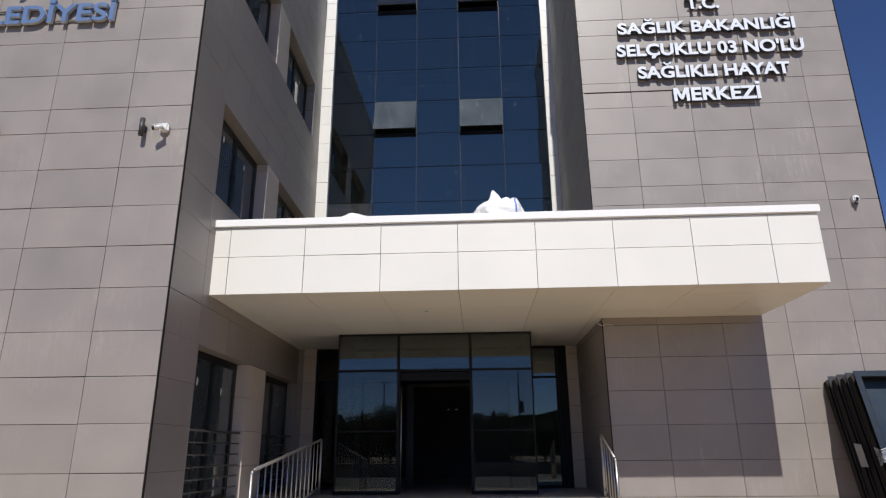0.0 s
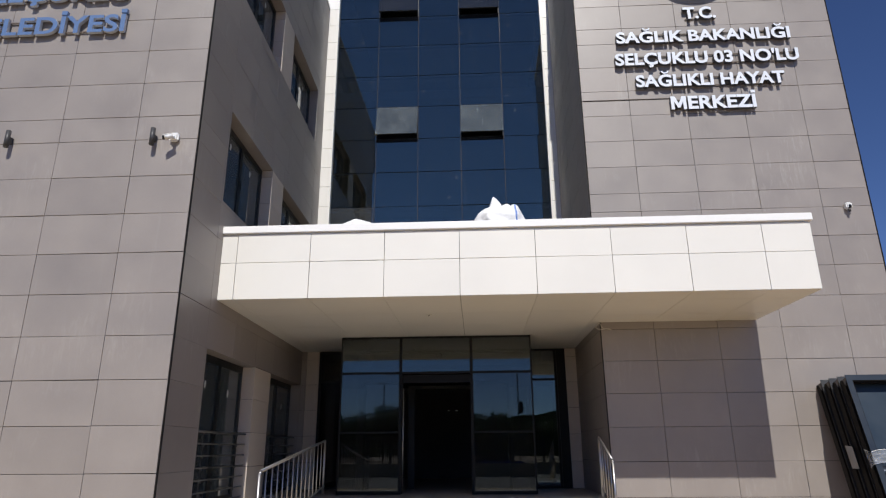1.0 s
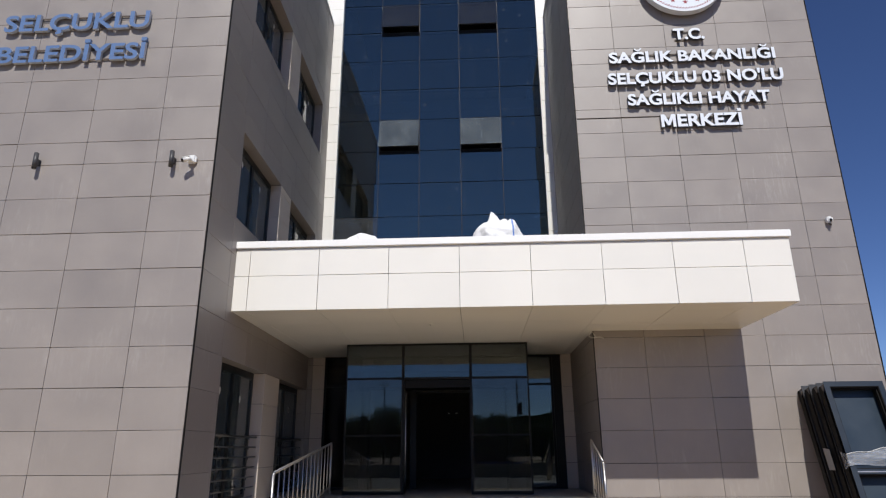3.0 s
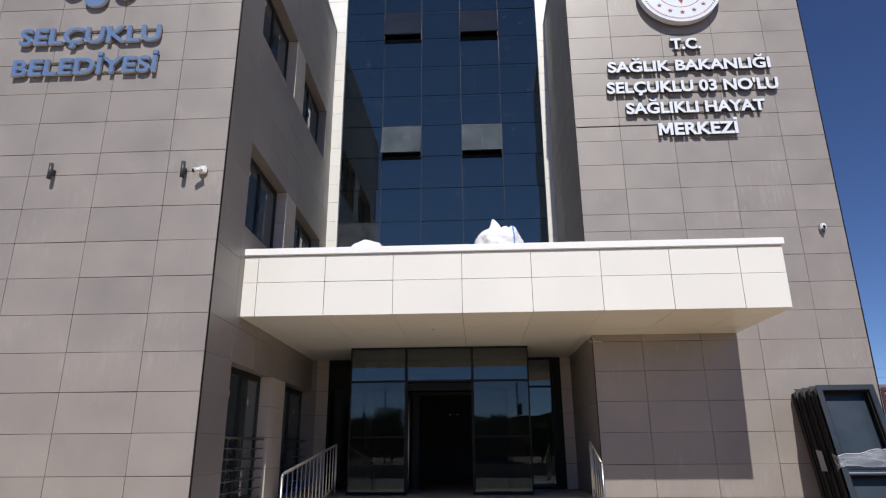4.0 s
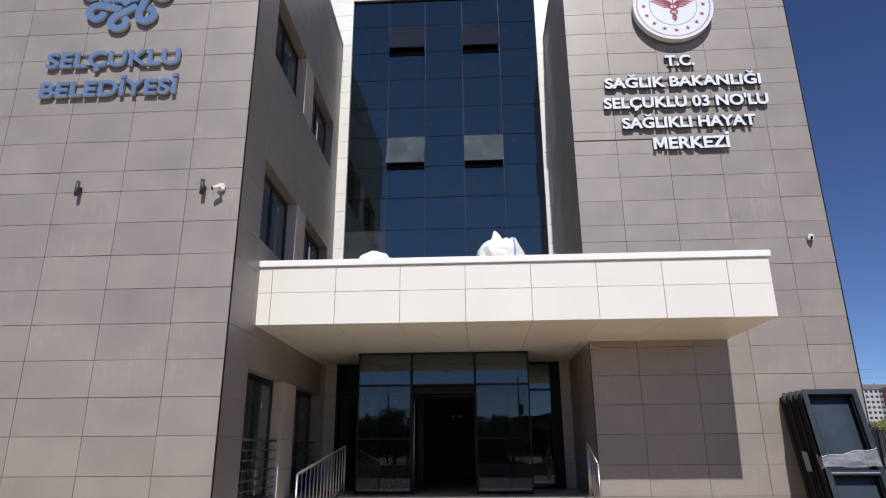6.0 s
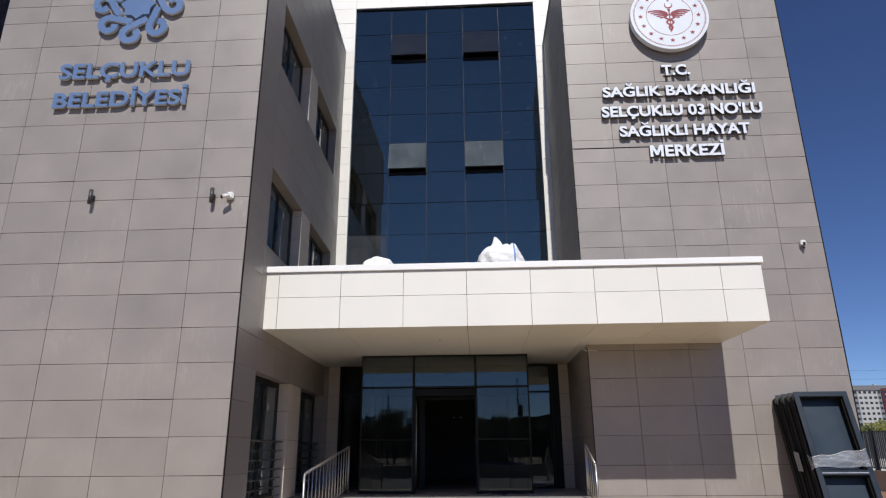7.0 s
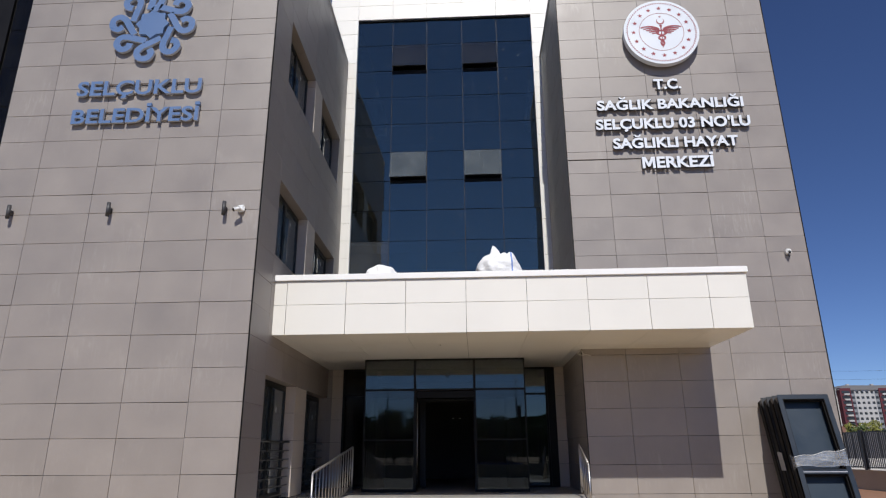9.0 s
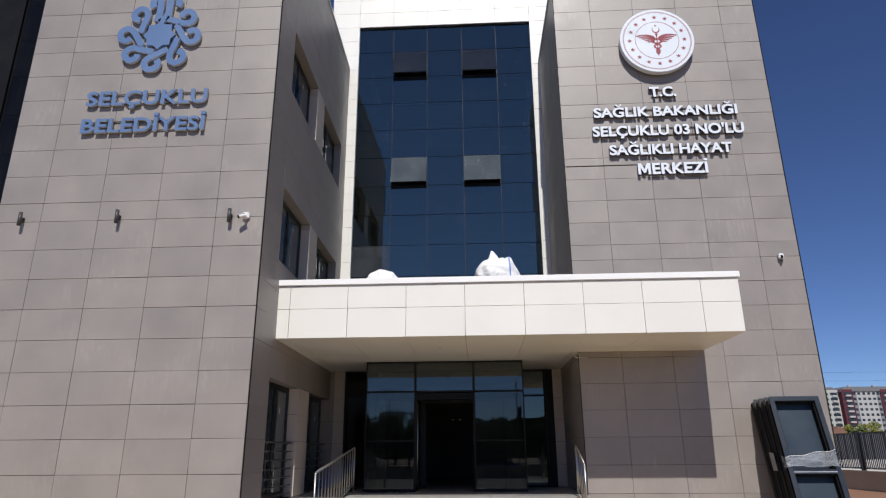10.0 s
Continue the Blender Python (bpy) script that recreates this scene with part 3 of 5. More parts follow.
tagged(part("roof_right", bm, CONCRETE), "flat concrete roof behind a parapet", "roof", kind="structure")
coping("trim_right", WING_TOP + 0.03, [(XR0 - 0.03, XR1 + 0.03, YR - 0.03, YR + 0.35), (XR0 - 0.03, XR0 + 0.33, YR + 0.37, YF - 0.02)])
for x, w, name in ((XR0 - 0.004, 0.016, "trim_right_corner"), (XR1 - 0.020, 0.026, "trim_right_edge")):
    bm = bmesh.new()
    box(bm, x, x + w, YR - 0.003, YR + 0.020, 0, WING_TOP)
    tagged(part(name, bm, CORNER), "dark metal corner profile on the tiled edge", "trim", kind="structure")

# ---- recessed middle with the glass curtain wall ----
GX = [-3.885, -2.635, -1.415, -0.17, 1.065, 2.295]
GZ = [16.68 - 1.0525 * k for k in range(12)]
g_hole = (GX[0], GX[-1], GZ[-1], GZ[0])
wm = wall("wall_middle", -4.9, 3.4, SOFFIT + 0.4, TOP, 0.35, face_front(0, YF), [g_hole], "cream tiled wall round the glass curtain wall")
zs = [GZ[0] + 0.6 * k for k in range(-20, 6) if SOFFIT + 0.4 < GZ[0] + 0.6 * k < TOP]
tiles(wm, [-4.9] + GX + [3.4], [SOFFIT + 0.4] + zs + [TOP], [g_hole], CREAM)
for x, name in ((-4.9, "wall_middle_left"), (3.05, "wall_middle_right")):
    bm = bmesh.new()
    box(bm, x, x + 0.35, YF + 0.38, 29.0, SOFFIT, TOP)
    tagged(part(name, bm, CREAM), "cream side wall of the middle block", "wall", kind="structure")
bm = bmesh.new()
box(bm, -4.9, 3.4, 29.01, 29.3, 0, TOP)
tagged(part("wall_middle_back", bm, DIM_PLASTER), "plain rear wall of the middle block", "wall", kind="structure")
bm = bmesh.new()
box(bm, -4.9, 3.4, YF + 0.38, 29.0, TOP - 0.3, TOP)
tagged(part("roof_middle", bm, CONCRETE), "flat concrete roof of the middle block", "roof", kind="structure")
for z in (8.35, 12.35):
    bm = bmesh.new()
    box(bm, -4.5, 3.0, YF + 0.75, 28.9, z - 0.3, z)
    tagged(part("floor_slab", bm, DIM_PLASTER), "plain concrete floor slab inside the middle block", "floor", kind="structure")

cw = thing("window_1", "tall blue-tinted glass curtain wall with four tilted vents", "curtain wall", pose(0, YF + 0.10, 0), kind="structure")
for x in GX:
    bm = bmesh.new()
    box(bm, x - 0.03, x + 0.03, 0.022, 0.16, GZ[-1], GZ[0])
    part("mullion", bm, ANTHRACITE, cw)
    if GX[0] < x < GX[-1]:
        bm = bmesh.new()
        box(bm, x - 0.005, x + 0.005, 0.006, 0.02, GZ[-1], GZ[0] - 0.15)
        part("joint_seal", bm, SEAL, cw)
for z in GZ:
    bm = bmesh.new()
    box(bm, GX[0], GX[-1], 0.024, 0.14, z - 0.028, z + 0.028)
    part("transom", bm, ANTHRACITE, cw)
bm = bmesh.new()
box(bm, GX[0] + 0.002, GX[-1] - 0.002, -0.06, 0.02, GZ[0] - 0.045, GZ[0] - 0.003)
part("head_profile", bm, ANTHRACITE, cw)
bm = bmesh.new()
for r in minus((GX[0] - 0.028, GX[-1] + 0.028, GZ[-1] - 0.028, GZ[0] + 0.028), [(GX[0], GX[-1], GZ[-1], GZ[0])]):
    box(bm, r[0], r[1], -0.098, 0.20, r[2], r[3])
part("reveal_lining", bm, WHITE_METAL, cw)
vents = {(1, 1), (3, 1), (1, 5), (3, 5)}
pr = random.Random(3)
pane_mesh = {}
for i in range(5):
    for k in range(11):
        w, h = GX[i + 1] - GX[i] - 0.014, GZ[k] - GZ[k + 1] - 0.020
        if (i, k) in vents:
            vent = new("vent")
            vent.parent = cw
            vent.matrix_basis = pose(GX[i] + 0.007, -0.004, GZ[k] - 0.007, -14.5)
            bm = bmesh.new()
            box(bm, 0, w, -0.006, 0.004, -h, 0)
            part("pane", bm, DUSTY_GLASS if k == 5 else VENT_GLASS, vent)
            bm = bmesh.new()
            for r in minus((0.004, w - 0.004, -h + 0.004, -0.004), [(0.05, w - 0.05, -h + 0.05, -0.05)]):
                box(bm, r[0], r[1], 0.006, 0.05, r[2], r[3])
            part("vent_frame", bm, ANTHRACITE, vent)
            bm = bmesh.new()
            box(bm, GX[i] + 0.012, GX[i + 1] - 0.012, -0.006, 0.03, GZ[k + 1] - (0.14 if k == 1 else 0.10), GZ[k + 1] + 0.004)
            part("vent_sill", bm, BLACK_ALU, cw)
            continue
        key = (round(w, 3), round(h, 3), (i, k) == (0, 8))
        if key not in pane_mesh:
            bm = bmesh.new()
            box(bm, 0, w, 0, 0.012, 0, h)
            pane_mesh[key] = mesh_of("pane", bm, HAZE_GLASS if key[2] else CURTAIN_GLASS)
        share("pane", pane_mesh[key], cw, pose(GX[i] + 0.007, pr.uniform(-0.001, 0.001), GZ[k + 1] + 0.010, pr.uniform(-0.25, 0.25), pr.uniform(-0.35, 0.35), pr.uniform(-0.25, 0.25)))

# ---- canopy ----
can = thing("canopy", "flat entrance canopy clad in cream tiles with white capping", "canopy", kind="structure")
bm = bmesh.new()
box(bm, CAN0 + TILE, CAN1 - TILE, YC + TILE, YR - 0.002, SOFFIT + TILE, FASCIA - 0.02)
box(bm, CAN0 - 0.3, CAN0 + TILE, YC + 0.5, YF - 0.003, SOFFIT + TILE, FASCIA - 0.02)
box(bm, CAN0 + TILE, XR0 - 0.003, YR - 0.002, YF - 0.003, SOFFIT + TILE, FASCIA - 0.02)
part("slab", bm, BACKING, can)
bm = bmesh.new()
box(bm, CAN0 + 0.3, CAN1 - 0.3, YC + 0.35, YR - 0.003, FASCIA - 0.015, FASCIA + 0.02)
box(bm, CAN0 + 0.3, XR0 - 0.003, YR - 0.003, YF - 0.01, FASCIA - 0.015, FASCIA + 0.02)
part("roof_sheet", bm, CONCRETE, can)
CX = [CAN0, -3.806, -2.575, -1.342, -0.106, 1.128, 2.350, 3.562, 4.756, CAN1]
for u0, u1 in zip(CX, CX[1:]):
    for z0, z1 in ((SOFFIT, 4.71), (4.71, FASCIA)):
        share("tile", tile_mesh(u1 - u0 - GAP, z1 - z0 - GAP, CREAM), can, pose(u0 + GAP / 2, YC + TILE + tiling.uniform(-0.001, 0.001), z0 + GAP / 2, tiling.uniform(-0.1, 0.1), tiling.uniform(-0.13, 0.13)))
side_y = [YC, 11.54, YR]
for y0, y1 in zip(side_y, side_y[1:]):
    for z0, z1 in ((SOFFIT, 4.71), (4.71, FASCIA)):
        share("tile", tile_mesh(y1 - y0 - GAP, z1 - z0 - GAP, CREAM), can, pose(CAN1 - TILE, y0 + GAP / 2, z0 + GAP / 2, 0, 0, 90))
for i, (u0, u1) in enumerate(zip(CX, CX[1:])):
    ys = [YC + 0.004, 10.89, 12.09, YR] if u0 > 2.3 else [YC + 0.004, 11.62, 12.82, 14.02, 15.22, YB + 0.6]
    if 2.3 < u0 < 2.4:
        ys = [YC + 0.004, 10.89, 12.09, YR - 0.002]
    for y0, y1 in zip(ys, ys[1:]):
        g = GAP / 2
        share("soffit_panel", tile_mesh(u1 - u0 - GAP, y1 - y0 - GAP, CREAM, True), can, pose(u0 + g, y0 + g, SOFFIT + TILE + tiling.uniform(-0.001, 0.001)))
bm = bmesh.new()
box(bm, XR0 - 0.19, XR0 - 0.004, YR, YB, SOFFIT + 0.003, SOFFIT + 0.03)
part("soffit_strip", bm, CREAM, can)
bm = bmesh.new()
box(bm, CAN0 - 0.24, CAN0 + 0.002, YC + 0.02, YB + 0.4, SOFFIT + 0.001, SOFFIT + TILE - 0.002)
part("soffit_strip", bm, CREAM, can)
bm = bmesh.new()
for (a, b, c, d) in ((CAN0 - 0.01, CAN1 + 0.035, YC - 0.045, YC + 0.30), (CAN1 - 0.28, CAN1 + 0.035, YC + 0.30, YR - 0.004)):
    box(bm, a, b, c, d, FASCIA + 0.016, FASCIA + 0.143)
bmesh.ops.bevel(bm, geom=bm.edges[:], offset=0.008, segments=2, affect="EDGES")
part("capping", bm, WHITE_METAL, can, "white painted metal capping")
bm = bmesh.new()
box(bm, CAN0 + 0.004, CAN1 - 0.022, YC + 0.018, YC + 0.28, FASCIA - 0.012, FASCIA + 0.0155)
box(bm, CAN1 - 0.26, CAN1 - 0.022, YC + 0.281, YR - 0.004, FASCIA - 0.012, FASCIA + 0.0155)
part("capping_upstand", bm, SIGN_SIDE, can, "grey upstand below the capping")

cap = thing("junction_cap", "small round cream cover on the canopy soffit", "cover", pose(-0.715, 11.78, SOFFIT))
bm = bmesh.new()
tube(bm, (0, 0, -0.001), (0, 0, -0.014), 0.060, 0.052, n=24)
part("cover", bm, CREAM, cap)
bm = bmesh.new()
tube(bm, (0, 0, -0.0145), (0, 0, -0.022), 0.014, n=12)
part("screw", bm, SEAL, cap)

# ---- entrance back wall ----
P0, P1 = -3.745, 2.28                           # inner edges of the two pilasters
wb = wall("wall_entrance", XL1 - 0.5, XR0 + 0.05, 0, SOFFIT + 0.4, 0.3, face_front(0, YB), [(P0 + 0.03, P1 - 0.03, FLOOR, SOFFIT - 0.05)], "cream tiled pilasters flanking the dark glazed entrance")
tiles(wb, [XL1 - 0.26, -4.055], courses(FLOOR, SOFFIT), [], GREY)
tiles(wb, [-4.055, P0], courses(FLOOR, SOFFIT), [], PIER)
tiles(wb, [P1, XR0 - 0.002], courses(FLOOR, SOFFIT), [], PIER)


def glazed(name, x0, x1, y, z0, z1, label, transoms=(), mullions=(), kind="structure", glass=None):
    ob = thing(name, label, "window", pose(x0, y, z0), kind=kind)
    w, h, f = x1 - x0, z1 - z0, 0.055
    bm = bmesh.new()
    for r in minus((0, w, 0, h), [(f, w - f, f, h - f)]):
        box(bm, r[0], r[1], 0, 0.08, r[2], r[3])
    part("window_frame", bm, BLACK_ALU, ob)
    xs = [f] + [m - x0 for m in mullions] + [w - f]
    hs = [f] + [t - z0 for t in transoms] + [h - f]
    for t in transoms:
        bm = bmesh.new()
        box(bm, f, w - f, 0.004, 0.076, t - z0 - 0.025, t - z0 + 0.025)
        part("transom", bm, BLACK_ALU, ob)
    for a, b in zip(xs, xs[1:]):
        for c, d in zip(hs, hs[1:]):
            bm = bmesh.new()
            box(bm, a - 0.004, b + 0.004, 0.03, 0.042, c - 0.004, d + 0.004)
            part("pane", bm, glass or DOOR_GLASS, ob)
    return ob


glazed("window_8", P0 + 0.003, -2.90, YB + 0.02, FLOOR + 0.003, SOFFIT - 0.003, "dark-framed fixed side light beside the vestibule", (3.35,), glass=BLACK_GLASS)
glazed("window_9", 1.38, 2.065, YB + 0.02, FLOOR + 0.003, SOFFIT - 0.003, "dark-framed fixed side light beside the vestibule", (3.35,))
bm = bmesh.new()
box(bm, 2.068, P1 - 0.002, YB + 0.01, YB + 0.2, FLOOR, SOFFIT - 0.003)
tagged(part("trim_entrance", bm, BLACK_ALU), "wide dark metal post beside the side light", "trim", kind="structure")

# vestibule: glazed box in front of the entrance wall
VX = [-2.776, -1.488, 0.022, 1.300]
VT = 3.311
ves = thing("vestibule", "dark glazed entrance vestibule with an open automatic door", "vestibule", pose(0, YV, FLOOR), kind="structure")
H = SOFFIT - FLOOR - 0.006
for i, x in enumerate(VX):
    bm = bmesh.new()
    box(bm, x - 0.03 if i else x, x + 0.03 if i < 3 else x, 0, 0.09, 0.003, H)
    part("post", bm, BLACK_ALU, ves)
bm = bmesh.new()
box(bm, VX[0] + 0.03, VX[3] - 0.03, 0.004, 0.086, VT - FLOOR - 0.024, VT - FLOOR + 0.024)
part("transom", bm, BLACK_ALU, ves)
bm = bmesh.new()
box(bm, VX[0] + 0.03, VX[3] - 0.03, 0.002, 0.088, H - 0.04, H)
part("head", bm, BLACK_ALU, ves)
for a, b in ((VX[0], VX[1]), (VX[2], VX[3])):
    bm = bmesh.new()
    box(bm, a + 0.03, b - 0.03, 0.004, 0.086, 0.004, 0.075)
    part("bottom_rail", bm, BLACK_ALU, ves)
    bm = bmesh.new()
    box(bm, a + 0.03, b - 0.03, 0.006, 0.084, 1.195, 1.23)
    part("middle_rail", bm, BLACK_ALU, ves)
    bm = bmesh.new()
    box(bm, a + 0.025, b - 0.025, 0.02, 0.032, 0.07, VT - FLOOR - 0.022)
    part("pane", bm, LEAF_GLASS, ves)
for a, b in zip(VX, VX[1:]):
    bm = bmesh.new()
    box(bm, a + 0.025, b - 0.025, 0.02, 0.032, VT - FLOOR + 0.022, H - 0.038)
    part("pane", bm, DOOR_GLASS, ves)
for x in (VX[0], VX[3] - 0.012):
    bm = bmesh.new()
    box(bm, x, x + 0.012, 0.095, YB - YV, 0.05, H)
    part("side_pane", bm, DOOR_GLASS, ves)
# sliding leaves parked behind the fixed lights
for a, side in ((VX[1] - 0.02 - 0.76, 1), (VX[2] + 0.02, -1)):
    leaf = new("sliding_leaf")
    leaf.parent = ves
    leaf.matrix_basis = pose(a, 0.13, 0.012)
    bm = bmesh.new()
    for r in minus((0, 0.82 if side == 1 else 0.76, 0, 2.24), [(0.05, (0.82 if side == 1 else 0.76) - 0.05, 0.09, 2.18)]):
        box(bm, r[0], r[1], 0, 0.045, r[2], r[3])
    part("leaf_frame", bm, BLACK_ALU, leaf)
    bm = bmesh.new()
    box(bm, 0.046, (0.82 if side == 1 else 0.76) - 0.046, 0.016, 0.026, 0.086, 2.184)
    part("pane", bm, DOOR_GLASS, leaf)
    bm = bmesh.new()
    hx = 0.84 if side == 1 else -0.02
    tube(bm, (hx, -0.06, 0.15), (hx, -0.06, 2.1), 0.012)
    part("edge_seal", bm, STEEL, leaf)
bm = bmesh.new()
box(bm, VX[1] + 0.032, VX[2] - 0.032, 0.10, 0.26, VT - FLOOR - 0.20, VT - FLOOR - 0.035)
part("door_operator", bm, BLACK_ALU, ves)
bm = bmesh.new()
tor = [(-0.653 + 0.053 * math.cos(k * math.tau / 20), -0.004, 3.675 - FLOOR + 0.055 * math.sin(k * math.tau / 20)) for k in range(20)]
for p, q in zip(tor, tor[1:] + tor[:1]):
    tube(bm, p, q, 0.011, n=6)
part("ring", bm, BLACK, ves, "small dark ring on the glass over the door")

# lobby behind; its unlit look is partly put into the plaster colour
bm = bmesh.new()
box(bm, -8.0, 7.0, YV + 0.1, 28.9, FLOOR - 0.2, FLOOR - 0.003)
tagged(part("floor_lobby", bm, GRANITE), "grey stone lobby floor", "floor", kind="structure")
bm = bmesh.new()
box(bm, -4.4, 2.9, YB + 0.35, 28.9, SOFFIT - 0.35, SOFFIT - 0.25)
tagged(part("ceiling_lobby", bm, DIM_PLASTER), "plain lobby ceiling", "ceiling", kind="structure")
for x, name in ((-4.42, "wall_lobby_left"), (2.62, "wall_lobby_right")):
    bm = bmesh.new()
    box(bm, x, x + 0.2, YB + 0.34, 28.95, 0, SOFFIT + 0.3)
    tagged(part(name, bm, DIM_PLASTER), "plain plastered lobby wall", "wall", kind="structure")
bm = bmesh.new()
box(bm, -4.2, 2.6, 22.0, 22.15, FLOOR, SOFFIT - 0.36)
tagged(part("wall_lobby_back", bm, DIM_PLASTER), "plain plastered wall at the back of the lobby", "wall", kind="structure")

glow, gt, gb = shader("lamp_diffuser")
gb.inputs["Emission Color"].default_value = (1.0, 0.93, 0.82, 1)
gb.inputs["Emission Strength"].default_value = 0.06
for x in (-0.81, -0.55):
    wlight = thing("wall_light", "small lit wall light at the back of the lobby", "lamp", pose(x, 22.0, 2.97), group="lobby wall lights")
    bm = bmesh.new()
    box(bm, -0.07, 0.07, -0.05, 0.0, -0.03, 0.05)
    part("housing", bm, LAMP_GREY, wlight)
    bm = bmesh.new()
    box(bm, -0.04, 0.04, -0.058, -0.0505, -0.01, 0.02)
    part("diffuser", bm, glow, wlight)
# inner door frame of the lobby
inner = thing("door_1", "dark metal frame of the inner entrance door", "door", pose(-1.53, YB + 0.03, FLOOR), kind="structure")
bm = bmesh.new()
for r in minus((0, 1.6, 0, 2.35), [(0.16, 1.52, -1, 2.27)]):
    box(bm, r[0], r[1], 0, 0.12, r[2], r[3])
part("door_frame", bm, ANTHRACITE, inner)

# ---- platform, steps and ramp ----
plat = thing("platform", "grey granite entrance platform with broad steps", "platform", kind="structure")
bm = bmesh.new()
box(bm, XL1 - 0.3, XR0 + 0.02, 13.6, YV + 0.35, 0, FLOOR - 0.035)
box(bm, -2.95, XR0 - 0.01, 12.4, 13.6, 0, FLOOR - 0.035)
part("base", bm, CONCRETE, plat)
slab_x = [XL1 - 0.02, -2.95, -1.85, -0.75, 0.35, 1.45, XR0 - 0.003]
slab_y = [12.38, 13.0, 13.6, 14.2, 14.80]
for i, (a, b) in enumerate(zip(slab_x, slab_x[1:])):
    for c, d in zip(slab_y, slab_y[1:]):
        if i == 0 and c < 13.5:
            continue
        bm = bmesh.new()
        box(bm, a + 0.002, b - 0.002, c + 0.002, d - 0.002, FLOOR - 0.035, FLOOR)
        part("slab", bm, GRANITE, plat)
for k in range(5):
    z = FLOOR - 0.176 * (k + 1)
    if z < 0.02:
        break
    bm = bmesh.new()
    box(bm, -2.95, XR0 - 0.01, 12.4 - 0.32 * (k + 1), 12.4 - 0.32 * k - 0.002, 0, z)
    part("step", bm, GRANITE, plat)
bm = bmesh.new()
v = [bm.verts.new(p) for p in ((XL1 - 0.1, 13.6, FLOOR - 0.004), (-2.96, 13.6, FLOOR - 0.004), (-2.96, 6.0, 0.0), (XL1 - 0.1, 6.0, 0.0),
                               (XL1 - 0.1, 13.6, -0.1), (-2.96, 13.6, -0.1), (-2.96, 6.0, -0.1), (XL1 - 0.1, 6.0, -0.1))]
for f in ((0, 1, 2, 3), (4, 7, 6, 5), (0, 4, 5, 1), (1, 5, 6, 2), (2, 6, 7, 3), (3, 7, 4, 0)):
    bm.faces.new([v[i] for i in f])
tagged(part("ramp", bm, GRANITE), "gentle grey granite ramp along the wing", "ramp", kind="structure")


def handrail(label, x, y0, z0, y1, z1, n, x1):
    """Stainless railing with upright bars between a top and a bottom tube; y0 is the upper end."""
    ob = thing("handrail", label, "railing", group="entrance handrails")
    bm = bmesh.new()
    pipe(bm, [(x, y0, z0 - 0.99), (x, y0, z0 - 0.02), (x, y0 - 0.02, z0)] + [(x1, y1 + 0.03, z1 + 0.003), (x1, y1 - 0.02, z1 - 0.04), (x1, y1 - 0.02, z1 - 0.99)], 0.022, 10)
    part("top_rail", bm, STEEL, ob)
    bm = bmesh.new()
    tube(bm, (x, y0, z0 - 0.86), (x1, y1, z1 - 0.86), 0.014)
    part("bottom_rail", bm, STEEL, ob)
    for k in range(1, n):
        s = k / n
        y, z = y0 + (y1 - y0) * s, z0 + (z1 - z0) * s
        bm = bmesh.new()
        xk = x + (x1 - x) * s
        tube(bm, (xk, y, z - 0.86), (xk, y, z - 0.015), 0.011, n=8)
        part("baluster", bm, STEEL, ob)
    return ob


handrail("brushed stainless handrail along the ramp", -2.92, 13.52, 1.93, 9.55, 1.475, 14, -2.875)
handrail("brushed stainless handrail beside the steps", 2.29, 12.45, 1.935, 11.38, 1.57, 5, 2.29)

# ---- neighbouring glazed block beyond the projecting wing ----
nb = thing("window_10", "black glazed curtain wall of the block behind the wing", "curtain wall", pose(0, 10.4, 0), kind="structure")
nz = [0.1 + 1.06 * k for k in range(16)]
nx = [-11.20, -9.57]
bm = bmesh.new()
for x in nx:
    box(bm, x - 0.03, x + 0.03, 0.02, 0.12, 0, nz[-1])
for z in nz:
    box(bm, nx[0], nx[-1], 0.016, 0.11, z - 0.03, z + 0.03)
part("window_frame", bm, BLACK_ALU, nb)
for z0, z1 in zip(nz, nz[1:]):
    bm = bmesh.new()
    box(bm, nx[0] + 0.006, nx[1] - 0.006, 0, 0.012, z0 + 0.006, z1 - 0.006)
    part("pane", bm, BLACK_GLASS, nb)
bm = bmesh.new()
box(bm, -30, -11.23, 10.35, 10.7, 0, 16.0)
tagged(part("wall_far_left", bm, BLACK_ALU), "dark anthracite clad wall of the neighbouring block", "wall", kind="structure")
bm = bmesh.new()
box(bm, -30, -9.57, 10.75, 11.0, 0, 16.0)
tagged(part("wall_far_left_inside", bm, DIM_PLASTER), "plain inside wall of the neighbouring block", "wall", kind="structure")


def ribbon(bm, path, w, y0, y1):
    pts = [Vector(p) for p in path]
    left, right = [], []
    for i, p in enumerate(pts):
        t = (pts[min(i + 1, len(pts) - 1)] - pts[max(i - 1, 0)]).normalized()
        nrm = Vector((-t.y, t.x)) * w / 2
        left.append(p + nrm)
        right.append(p - nrm)
    rows = []
    for l, r in zip(left, right):
        rows.append([bm.verts.new((q.x, y, q.y)) for q in (l, r) for y in (y0, y1)])
    for a, b in zip(rows, rows[1:]):
        for f, mi in (((a[0], a[2], b[2], b[0]), 0), ((a[1], b[1], b[3], a[3]), 1), ((a[0], b[0], b[1], a[1]), 1), ((a[2], a[3], b[3], b[2]), 1)):
            bm.faces.new(f).material_index = mi
    for e in (rows[0], rows[-1]):
        bm.faces.new((e[0], e[1], e[3], e[2])).material_index = 1


